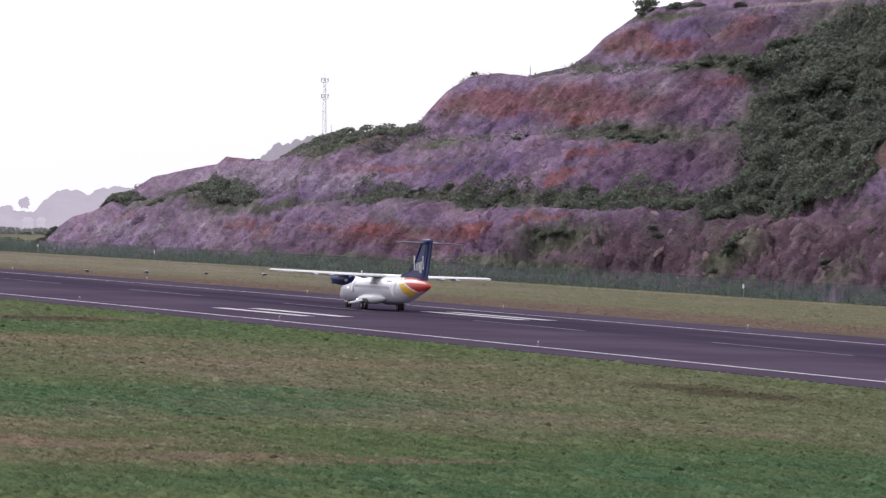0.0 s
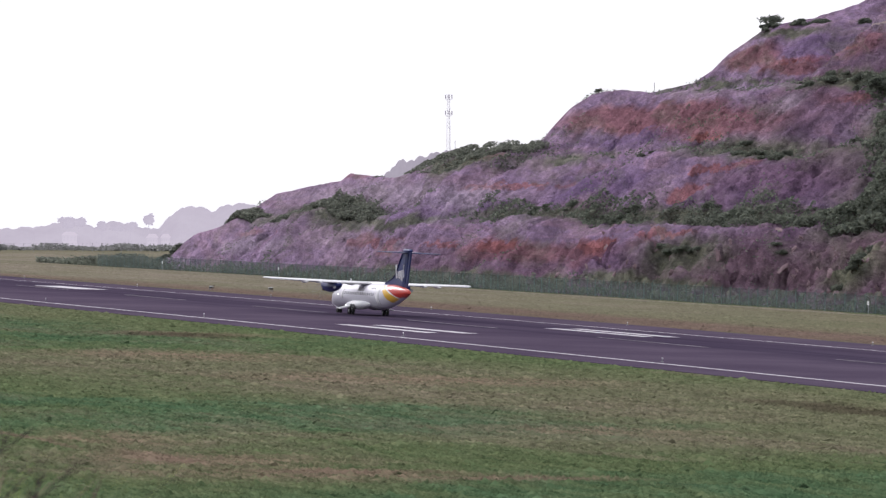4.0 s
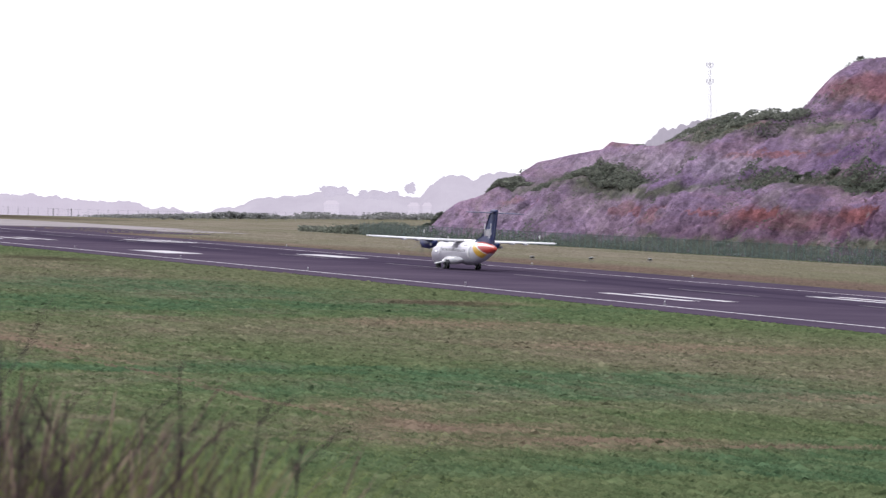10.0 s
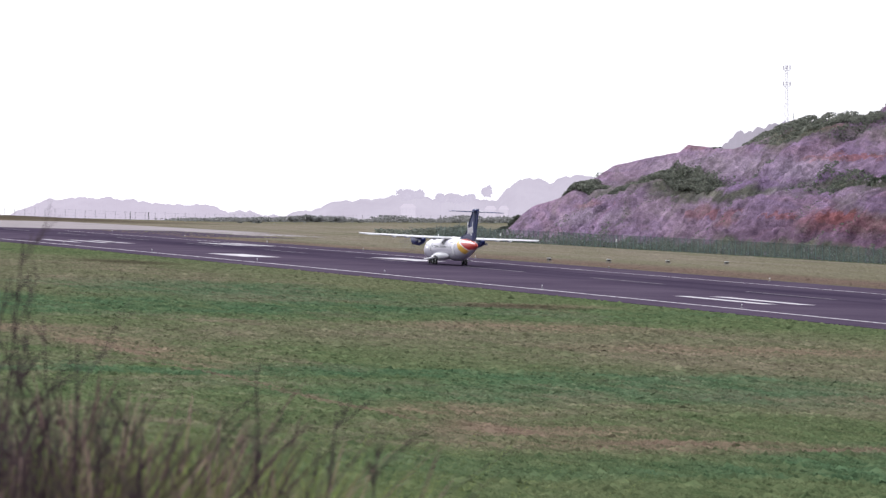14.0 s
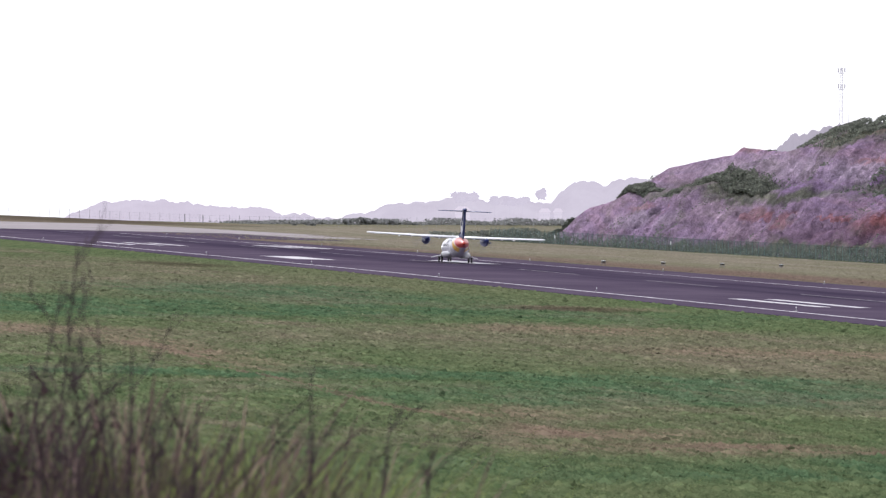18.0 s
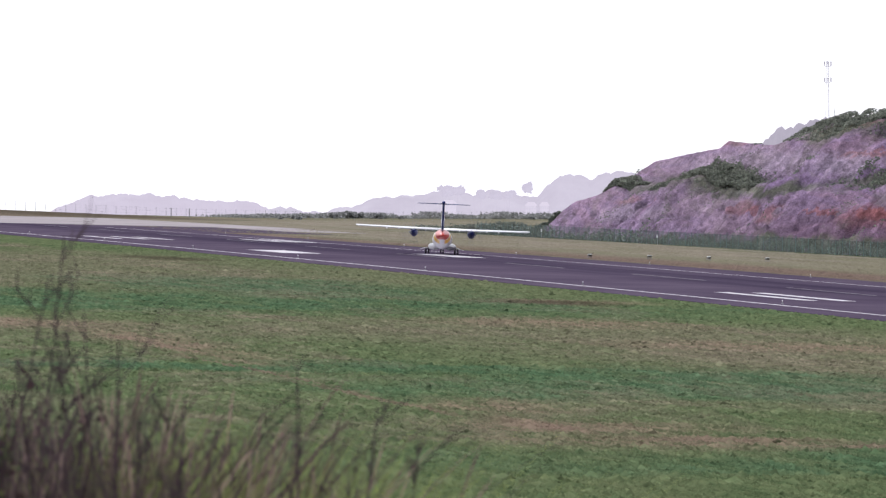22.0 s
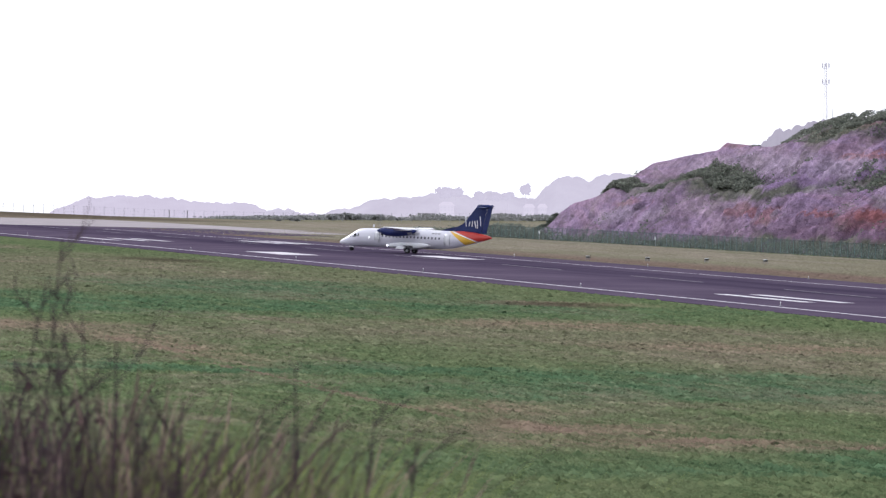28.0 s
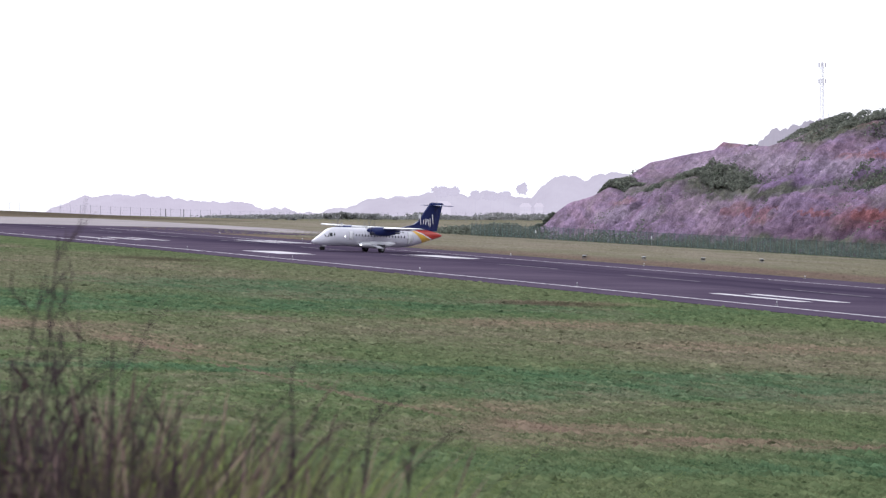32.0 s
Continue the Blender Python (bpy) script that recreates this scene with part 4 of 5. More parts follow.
NET = wire_net()
fence = thing("boundary_fence", "tall green mesh fence along the foot of the hillside", "fence")
post = bmesh.new()
rod(post, (0, 0, -0.4), (0, 0, 2.55), 0.05, 0.05, 6)
rod(post, (0, 0, 2.5), (0.3, 0, 2.85), 0.035, 0.03, 5)
post_mesh = bpy.data.meshes.new("post")
post.to_mesh(post_mesh)
post.free()
post_mesh.materials.append(FENCE_GREEN)
y = 440.0
while y < 884:
    ob = part("post", post_mesh, None, fence)
    ob.location = (270, y, field(270, y))
    if y + 3 < 884:
        z0, z1 = field(270, y), field(270, y + 3)
        net = mesh_from("net_panel", [(270, y, z0 + 0.05), (270, y + 3, z1 + 0.05), (270, y + 3, z1 + 2.45), (270, y, z0 + 2.45), (270.02, y, z0 + 0.05), (270.02, y + 3, z1 + 0.05), (270.02, y + 3, z1 + 2.45), (270.02, y, z0 + 2.45)],
                        [(0, 1, 2, 3), (7, 6, 5, 4), (3, 2, 6, 7), (0, 4, 5, 1)])
        part("net_panel", net, NET, fence)
    y += 3.0
far_fence = thing("far_fence", "thin post-and-wire fence past the runway's end", "fence")
for x in [205 + 2.8 * i for i in range(80)] + [287.6, 292.7]:
    yy = 1236 - 0.08 * (x - 205)
    r = 0.13 if x in (287.6, 292.7) else 0.045
    part("post", rod(bmesh.new(), (x, yy, ground_height(x, yy) - 0.3), (x, yy, ground_height(x, yy) + 2.5), r, r, 6), GREY_STEEL, far_fence)
for z in (0.7, 1.5, 2.3):
    for i in range(39):
        x, xx = 205 + i * 5.6, 210.6 + i * 5.6
        part("wire", rod(bmesh.new(), (x, 1236 - 0.08 * (x - 205), ground_height(x, 1236) + z), (xx, 1236 - 0.08 * (xx - 205), ground_height(xx, 1236) + z), 0.012, 0.012, 4), GREY_STEEL, far_fence)
for x, y, z in ((269.6, 534.3, 1.2), (269.6, 837, 1.2), (269.6, 769, 1.2), (340, 1236, 1.4)):
    board = thing("notice_board", "small white notice board fixed to the fence", "sign", pose(x, y, ground_height(x, y) if x > 300 else field(x, y)), "notice boards")
    part("panel", box(bmesh.new(), -0.06, -0.02, -0.24, 0.24, z, z + 0.55, 0.008), WHITE_PAINT, board)
    part("stake", box(bmesh.new(), -0.02, 0.03, -0.04, 0.04, -0.3, z + 0.6), GREY_STEEL, board)

# ---- approach lights and runway lights ----
def papi(x, y):
    ob = thing("approach_light_unit", "squat grey approach light box with a pale top", "light unit", pose(x, y, field(x, y)), "approach light units")
    part("housing", box(bmesh.new(), -0.22, 0.22, -0.32, 0.32, 0.28, 0.52, 0.03), DARK_GREY, ob)
    part("cover", box(bmesh.new(), -0.24, 0.24, -0.35, 0.35, 0.52, 0.60, 0.03), WHITE_PAINT, ob)
    part("lens", box(bmesh.new(), -0.17, 0.17, -0.34, -0.32, 0.34, 0.48, 0.008), DARK_GLASS, ob)
    for sx in (-0.2, 0.2):
        for sy in (-0.3, 0.3):
            part("leg", rod(bmesh.new(), (sx, sy, -0.2), (sx, sy, 0.3), 0.035, 0.035, 6), GREY_STEEL, ob)


DARK_GREY = worn("dark_grey_enamel", (0.06, 0.06, 0.065), 0.5)
for i in range(4):
    papi(202.7 + 8.93 * i, 607)


def edge_light():
    ob = thing("edge_light", "small white elevated runway edge light", "runway light", group="runway edge lights")
    part("base", rod(bmesh.new(), (0, 0, -0.02), (0, 0, 0.06), 0.14, 0.12, 10), GREY_STEEL, ob)
    part("stem", rod(bmesh.new(), (0, 0, 0.05), (0, 0, 0.26), 0.035, 0.035, 6), GREY_STEEL, ob)
    part("globe", loft(bmesh.new(), [[(r * math.cos(a), r * math.sin(a), z) for a in (k * math.tau / 10 for k in range(10))] for z, r in ((0.24, 0.04), (0.27, 0.06), (0.32, 0.055), (0.36, 0.025))]), WHITE_PAINT, ob, smooth=True)
    return ob


light = edge_light()
light.matrix_basis = pose(149, 623.5, field(149, 623.5) + 0.05)
for k in range(-4, 10):
    for x, y in ((149.0, 623.5 - 58.33 * k), (196.4, 621.6 - 58.33 * k)):
        if (k, x) != (0, 149.0):
            copy_thing(light, pose(x, y, field(x, y) + 0.05))


# ---- the airliner ----
def airliner():
    """A twin-engined high-wing turboprop: +y ahead, +x its right, the origin on the ground between the main wheels."""
    plane = thing("airliner", "white twin-propeller airliner with navy fin and red tail cone", "airplane")
    tail = [(-12.0, 0.10, 2.75), (-11.6, 0.26, 2.78), (-10.6, 0.55, 2.72), (-9.2, 0.86, 2.62), (-7.6, 1.14, 2.45), (-6.0, 1.30, 2.24), (-4.6, 1.36, 2.16)]
    nose = [(6.4, 1.36, 2.02), (7.3, 1.34, 1.98), (7.9, 1.28, 1.92), (8.5, 1.10, 1.75), (9.05, 0.88, 1.55), (9.6, 0.68, 1.40), (10.1, 0.48, 1.29), (10.5, 0.28, 1.22), (10.7, 0.14, 1.19), (10.76, 0.03, 1.19)]
    bm = bmesh.new()
    rings = []
    for y, r, z in tail + [(-2, 1.37, 2.12), (2, 1.37, 2.07)] + nose:
        rings.append([(r * math.sin(a), y, z + r * math.cos(a)) for a in (k * math.tau / 32 for k in range(32))])
    fuselage = part("fuselage", loft(bm, rings), livery(), plane, "white fuselage with yellow and red sweep at the rear", True)

    def skin(y, z):
        table = tail + [(-2, 1.37, 2.12), (2, 1.37, 2.07)] + nose
        r = np.interp(y, [s[0] for s in table], [s[1] for s in table])
        c = np.interp(y, [s[0] for s in table], [s[2] for s in table])
        return math.sqrt(max(r * r - (z - c) ** 2, 0.0001))

    def panel(name, material, side, y0, y1, z0, z1, proud, label="", parent=fuselage):
        b, n = bmesh.new(), 6
        rows = [[(side * (skin(y, z0 + (z1 - z0) * i / n) + proud), y, z0 + (z1 - z0) * i / n) for y in (y0, y1)] for i in range(n + 1)]
        inner = [[(side * (abs(p[0]) - proud - 0.03), p[1], p[2]) for p in r] for r in rows]
        vo, vi = [[b.verts.new(p) for p in r] for r in rows], [[b.verts.new(p) for p in r] for r in inner]
        for i in range(n):
            b.faces.new((vo[i][0], vo[i][1], vo[i + 1][1], vo[i + 1][0]))
            for k in (0, 1):
                b.faces.new((vo[i][k], vo[i + 1][k], vi[i + 1][k], vi[i][k]))
        b.faces.new((vo[0][0], vo[0][1], vi[0][1], vi[0][0]))
        b.faces.new((vo[n][0], vo[n][1], vi[n][1], vi[n][0]))
        return part(name, b, material, parent, label, True)

    for side in (-1, 1):
        for i in range(17):
            y = 4.0 - i * 0.53
            panel("cabin_window", CABIN_GLASS, side, y - 0.11, y + 0.11, 2.20, 2.50, 0.006)
        panel("rear_door", WHITE_PAINT, side, -6.0, -5.2, 1.3, 3.05, 0.02)
        for y0, y1 in ((-6.04, -6.0), (-5.2, -5.16)):
            panel("door_seal", GREY_STEEL, side, y0, y1, 1.3, 3.05, 0.012)
        panel("cargo_door" if side < 0 else "service_door", WHITE_PAINT, side, 4.5, 5.15, 1.7, 2.85, 0.02)
        for y0, y1 in ((4.46, 4.5), (5.15, 5.19)):
            panel("door_seal", GREY_STEEL, side, y0, y1, 1.7, 2.85, 0.012)
        for y0, y1, z0, z1 in ((8.50, 9.02, 1.98, 2.30), (8.06, 8.44, 2.06, 2.56), (7.62, 8.00, 2.10, 2.56)):
            panel("cockpit_window", DARK_GLASS, side, y0, y1, z0, z1, 0.01)
        # grey patch that stands for the shadow below the wing root
        panel("wing_root_panel", ROOT_SHADE, side, -1.45, 0.55, 2.66, 3.08, 0.012, "grey patch painted as shade under the wing root")
        bars = ((-4.55, -4.2, 2.95, 3.1), (-4.1, -3.8, 2.95, 3.1), (-3.7, -3.3, 2.95, 3.1))
        for y0, y1, z0, z1 in bars:
            panel("lettering_bar", GREY_STEEL, side, y0, y1, z0, z1, 0.008)

    # wing: a straight centre and tapered outer panels, built as one skin a side
    def foil(chord, thick, n=10):
        top = [(chord * (0.3 - k / n), thick * chord * 2.2 * math.sqrt(max(k / n, 0)) * (1 - k / n) ** 0.8) for k in range(n + 1)]
        return top + [(y, -0.35 * z) for y, z in reversed(top[1:-1])]

    for side in (-1, 1):
        rings = []
        for x, chord, z in ((0.0, 2.65, 3.46), (4.9, 2.65, 3.46), (8.6, 2.15, 3.54), (12.0, 1.50, 3.63), (12.28, 1.0, 3.65)):
            rings.append([(side * x, 0.75 + y, z + h) for y, h in foil(chord, 0.105)])
        wing = part("wing", loft(bmesh.new(), rings), WHITE_PAINT, plane, "long thin white wing", True)
        b = box(bmesh.new(), *sorted((side * 1.6, side * 3.3)), -1.35, -0.98, 3.34, 3.42, 0.02)
        part("flap", b, GREY_STEEL, wing)
        b = box(bmesh.new(), *sorted((side * 8.9, side * 11.9)), -0.55, -0.28, 3.52, 3.58, 0.015)
        part("aileron", b, WHITE_PAINT, wing)
        for x in (2.4, 6.2, 7.9):
            b = loft(bmesh.new(), [[(side * x + w * math.cos(a), y, 3.34 + (0.06 if x > 5 else 0) + w * math.sin(a)) for a in (k * math.tau / 8 for k in range(8))]
                                   for y, w in ((0.6, 0.04), (0.0, 0.12), (-0.9, 0.12), (-1.7, 0.03))])
            part("flap_fairing", b, WHITE_PAINT, wing, smooth=True)
        # engine nacelle
        rings = []
        for y, w, h, z in ((3.55, 0.30, 0.34, 3.14), (3.4, 0.42, 0.46, 3.12), (2.6, 0.52, 0.62, 3.03), (1.0, 0.55, 0.66, 3.02), (-0.6, 0.46, 0.48, 3.08), (-1.4, 0.28, 0.26, 3.20), (-1.8, 0.06, 0.06, 3.3)):
            rings.append([(side * 4.05 + w * math.sin(a), y, z + h * math.cos(a)) for a in (k * math.tau / 20 for k in range(20))])
        nacelle = part("engine_nacelle", loft(bmesh.new(), rings), NAVY, plane, "navy blue engine nacelle", True)
        b = rod(bmesh.new(), (side * 4.45, -0.6, 2.9), (side * 4.62, -1.2, 2.92), 0.14, 0.16, 12)
        part("exhaust", b, GREY_STEEL, nacelle)
        b = box(bmesh.new(), side * 4.05 - 0.26, side * 4.05 + 0.26, 3.15, 3.45, 2.48, 2.68, 0.05)
        part("air_intake", b, BLACK, nacelle)
        b = loft(bmesh.new(), [[(w * math.sin(a), y, w * math.cos(a)) for a in (k * math.tau / 16 for k in range(16))] for y, w in ((-0.02, 0.30), (0.25, 0.26), (0.45, 0.15), (0.56, 0.03))])
        prop = part("propeller", b, NAVY, plane, "six-bladed propeller turning", True)
        prop.location = (side * 4.05, 3.58, 3.15)
        for k in range(6):
            b = bmesh.new()
            rr = [[(s * c, 0.12 + s * c * 0.5 + t, r) for s, t in ((-1, -0.015), (1, -0.015), (1, 0.015), (-1, 0.015))] for r, c in ((0.2, 0.03), (0.7, 0.06), (1.5, 0.06), (1.96, 0.03))]
            blade = part("blade", loft(b, rr), BLADE, prop)
            blade.matrix_basis = pose(0, 0, 0, 0, 60 * k, 0)
        PROPS.append((prop, side))

    # fin, rudder, tailplane
    def slab(outline, thick, edge=0.35):
        """An upright plate in the y-z plane, thinned towards its rim."""
        b = bmesh.new()
        cy, cz = sum(p[0] for p in outline) / len(outline), sum(p[1] for p in outline) / len(outline)
        rings = []
        for s, k in ((-1, 1.0), (-1, 0.8), (1, 0.8), (1, 1.0)):
            rings.append([(s * thick * (edge if k == 1.0 else 1.0), cy + (y - cy) * k, cz + (z - cz) * k) for y, z in outline])
        return loft(b, rings)

    fin = part("fin", slab([(-4.3, 3.46), (-6.6, 4.02), (-7.7, 4.7), (-9.75, 7.42), (-10.1, 7.54), (-11.25, 7.54), (-10.35, 3.3), (-8.0, 3.2), (-5, 3.35)], 0.16), NAVY, plane, "navy fin with a white brushed emblem")
    part("rudder", slab([(-11.27, 7.47), (-12.0, 7.52), (-11.15, 3.35), (-10.4, 3.32)], 0.09), NAVY, plane)
    for side in (-1, 1):
        for a, c, w in (((-7.95, 5.75), (-8.15, 4.25), 0.10), ((-8.65, 5.0), (-8.55, 4.3), 0.11), ((-9.05, 5.1), (-9.0, 4.25), 0.12), ((-9.35, 5.1), (-9.6, 4.1), 0.12), ((-9.75, 5.2), (-9.85, 4.0), 0.10), ((-10.15, 5.8), (-10.3, 4.4), 0.11)):
            b = rod(bmesh.new(), (side * 0.14, *a), (side * 0.14, *c), w * 0.8, w * 0.6, 6)
            part("emblem_stroke", b, WHITE_PAINT, fin)
        rings = []
        for x, c, y in ((0.0, 1.75, -10.3), (3.4, 1.05, -10.75), (3.66, 0.7, -10.95)):
            rings.append([(side * x, y + yy * 0.9, 7.08 + zz * 0.6) for yy, zz in foil(c, 0.14)])
        part("tailplane", loft(bmesh.new(), rings), NAVY, plane, smooth=True)
    b = loft(bmesh.new(), [[(w * math.sin(a), y, 7.32 + h * math.cos(a)) for a in (k * math.tau / 12 for k in range(12))] for y, w, h in ((-9.6, 0.05, 0.06), (-9.95, 0.24, 0.22), (-11.4, 0.24, 0.22), (-12.1, 0.05, 0.05))])
    part("tail_bullet", b, NAVY, plane, smooth=True)

    # landing gear
    for side in (-1, 1):
        rings = []
        for y, w, h, x, z in ((3.3, 0.05, 0.05, 1.05, 1.02), (2.8, 0.50, 0.32, 1.10, 1.02), (1.2, 0.82, 0.50, 1.16, 1.06), (-1.0, 0.82, 0.50, 1.16, 1.10), (-2.2, 0.54, 0.36, 1.08, 1.20), (-3.4, 0.05, 0.05, 0.95, 1.32)):
            rings.append([(side * x + w * math.sin(a), y, z + h * math.cos(a)) for a in (k * math.tau / 16 for k in range(16))])
        part("gear_fairing", loft(bmesh.new(), rings), WHITE_PAINT, plane, smooth=True)
        b = rod(bmesh.new(), (side * 1.5, 0.35, 1.1), (side * 2.05, 0.0, 0.42), 0.10, 0.08, 10)
        rod(b, (side * 1.6, -0.5, 1.1), (side * 2.0, -0.05, 0.5), 0.06, 0.05, 8)
        rod(b, (side * 1.78, 0, 0.42), (side * 2.32, 0, 0.42), 0.06, 0.06, 8)
        gear = part("main_gear", b, WHITE_PAINT, plane)
        door = [(side * 1.75, 1.04), (side * 3.15, 0.66), (side * 3.16, 0.59), (side * 1.75, 0.95)]
        part("gear_door", loft(bmesh.new(), [[(x, y, z) for x, z in door] for y in (0.35, 1.5)]), WHITE_PAINT, gear)
        # solid box, coloured dark for the shade inside an open well
        part("wheel_well", box(bmesh.new(), *sorted((side * 1.7, side * 2.0)), -0.75, 0.75, 0.74, 1.16, 0.04), DARK_WELL, gear)
        for dx in (-0.2, 0.2):
            b = rod(bmesh.new(), (side * 2.05 + dx - 0.11, 0, 0.42), (side * 2.05 + dx + 0.11, 0, 0.42), 0.42, 0.42, 20)
            bmesh.ops.bevel(b, geom=[e for e in b.edges if len(e.link_faces) == 2 and max(len(f.verts) for f in e.link_faces) > 8], offset=0.05, segments=2, affect="EDGES")
            wheel = part("main_wheel", b, BLACK, gear)
            part("rim", rod(bmesh.new(), (side * 2.05 + dx - 0.118, 0, 0.42), (side * 2.05 + dx + 0.118, 0, 0.42), 0.2, 0.2, 14), GREY_STEEL, gear)
    b = rod(bmesh.new(), (0, 9.1, 1.0), (0, 8.93, 0.3), 0.08, 0.06, 10)
    gear = part("nose_gear", b, WHITE_PAINT, plane)
    part("nose_gear_door", box(bmesh.new(), -0.3, -0.26, 8.5, 9.2, 0.55, 0.95, 0.01), WHITE_PAINT, gear)
    part("nose_gear_door", box(bmesh.new(), 0.26, 0.3, 8.5, 9.2, 0.55, 0.95, 0.01), WHITE_PAINT, gear)
    for dx in (-0.17, 0.17):
        part("nose_wheel", rod(bmesh.new(), (dx - 0.09, 8.93, 0.29), (dx + 0.09, 8.93, 0.29), 0.29, 0.29, 18), BLACK, gear)
    part("antenna", box(bmesh.new(), -0.02, 0.02, 5.6, 5.85, 3.55, 3.95, 0.008), WHITE_PAINT, fuselage)
    part("landing_lamp", rod(bmesh.new(), (-1.42, 3.15, 0.98), (-1.42, 3.3, 0.98), 0.09, 0.09, 10), LAMP, plane)
    part("landing_lamp", rod(bmesh.new(), (1.42, 3.15, 0.98), (1.42, 3.3, 0.98), 0.09, 0.09, 10), LAMP, plane)
    part("side_lamp", rod(bmesh.new(), (-1.33, 6.0, 2.1), (-1.41, 6.0, 2.1), 0.07, 0.07, 10), LAMP, plane)
    return plane


def livery():
    m, n, l, b = shader("airliner_livery", 0.3, 0, 0.5)
    tc, sep = n.new("ShaderNodeTexCoord"), n.new("ShaderNodeSeparateXYZ")
    l.new(tc.outputs["Object"], sep.inputs["Vector"])

    def edge(slope, ref, start, soft=0.04):
        k = n.new("ShaderNodeMath")
        k.operation, k.inputs[1].default_value, k.inputs[2].default_value = "MULTIPLY_ADD", -slope, slope * ref - start
        l.new(sep.outputs["Z"], k.inputs[0])
        s = n.new("ShaderNodeMath")
        s.operation = "ADD"
        l.new(k.outputs[0], s.inputs[0])
        l.new(sep.outputs["Y"], s.inputs[1])
        r = n.new("ShaderNodeMapRange")
        r.inputs["From Min"].default_value, r.inputs["From Max"].default_value = soft, -soft
        l.new(s.outputs[0], r.inputs["Value"])
        return r.outputs["Result"]

    grime = noise_tex(n, l, coords(n, l, (1, 0.3, 1)), 1.4, 5)
    white = ramp(n, l, grime, [(0.3, (0.64, 0.63, 0.69)), (0.7, (0.72, 0.71, 0.77))])
    col = mix(n, l, edge(1.2, 3.3, -6.1), white, (0.75, 0.45, 0.05))
    col = mix(n, l, edge(2.6, 3.35, -6.45), col, (0.8, 0.8, 0.82))
    col = mix(n, l, edge(2.6, 3.35, -6.85), col, (0.50, 0.045, 0.03))
    belly, side, under = n.new("ShaderNodeMath"), n.new("ShaderNodeMapRange"), n.new("ShaderNodeMapRange")
    belly.operation = "ABSOLUTE"
    l.new(sep.outputs["X"], belly.inputs[0])
    side.inputs["From Min"].default_value, side.inputs["From Max"].default_value = 0.42, 0.28
    under.inputs["From Min"].default_value, under.inputs["From Max"].default_value = 2.30, 2.10
    l.new(belly.outputs[0], side.inputs["Value"])
    l.new(sep.outputs["Z"], under.inputs["Value"])
    col = mix(n, l, mix(n, l, 1.0, side.outputs[0], under.outputs[0], "MULTIPLY"), col, white)
    l.new(col, b.inputs["Base Color"])
    b.inputs["Coat Weight"].default_value = 0.1
    return m


def lamp_glow():
    m, n, l, b = shader("lit_lamp", 0.3)
    b.inputs["Emission Color"].default_value, b.inputs["Emission Strength"].default_value = (1, 0.97, 0.9, 1), 4.0
    return m


PROPS, LAMP = [], lamp_glow()
CABIN_GLASS, DARK_WELL = worn("cabin_glazing", (0.09, 0.09, 0.12), 0.15, 0, 2, 0.2, 0.5), worn("gear_well_shade", (0.10, 0.10, 0.11), 0.8)
ROOT_SHADE = worn("root_shade_grey", (0.40, 0.40, 0.43), 0.5)
BLADE = worn("propeller_blade", (0.22, 0.22, 0.23), 0.5)
airplane = airliner()


# ---- grass tufts on the field ----
def tufts(name, count, x0, x1, y0, y1, low, high, seed, broad=1.0, clump=1):
    """Uneven hummocks of turf, a small three-sided mound each; joined, nobody could count them."""
    g = np.random.default_rng(seed)
    y = y0 + (y1 - y0) * g.random(count) ** 1.6
    x = x0 + (x1 - x0) * g.random(count)
    if clump > 1:                                                # taller tufts that stand together
        y, x = np.repeat(y, clump), np.repeat(x, clump)
        x, y = x + g.normal(0, 0.35, len(x)), y + g.normal(0, 0.5, len(y))
    keep = (x < 141.0) | (x > 199.0)
    x, y = x[keep], y[keep]
    z = 0.01815 * y - 0.0000041 * y * y - 0.023 * (x - 149)
    n = len(x)
    h = low + (high - low) * g.random(n) ** 2.2
    w = (h * (1.2 + 1.8 * g.random(n)) + 0.05) * broad
    turn = g.random(n) * 6.283
    verts = np.empty((n, 4, 3))
    for c in range(3):
        a, r = turn + c * 2.094 + (g.random(n) - 0.5) * 0.9, w * (0.7 + 0.6 * g.random(n))
        verts[:, c] = np.stack([x + np.cos(a) * r, y + np.sin(a) * r, z - 0.03], 1)
    verts[:, 3] = np.stack([x + (g.random(n) - 0.5) * w, y + (g.random(n) - 0.5) * w, z + h], 1)
    index = (np.arange(n)[:, None] * 4 + np.array([0, 1, 3, 1, 2, 3, 2, 0, 3])[None]).ravel()
    me = bpy.data.meshes.new(name)
    me.vertices.add(n * 4)
    me.vertices.foreach_set("co", verts.ravel())
    me.loops.add(n * 9)
    me.loops.foreach_set("vertex_index", index)
    me.polygons.add(n * 3)
    me.polygons.foreach_set("loop_start", np.arange(n * 3) * 3)
    me.polygons.foreach_set("loop_total", np.full(n * 3, 3))
    me.update(calc_edges=True)
    me.materials.append(TUFT)
    return tagged(new(name, me), "rough tufts of green and dry grass", "grass", kind="stuff")


tufts("grass", 190000, 20, 141, 210, 640, 0.03, 0.15, 5)
tufts("grass", 250000, 24, 141, 138, 250, 0.02, 0.11, 7, 0.6)
tufts("grass", 3600, 24, 141, 138, 420, 0.05, 0.17, 8, 0.55, 16)
tufts("grass", 26000, 24, 141, 138, 520, 0.08, 0.24, 9, 0.9)
tufts("grass", 50000, 199, 269, 380, 900, 0.03, 0.15, 6)


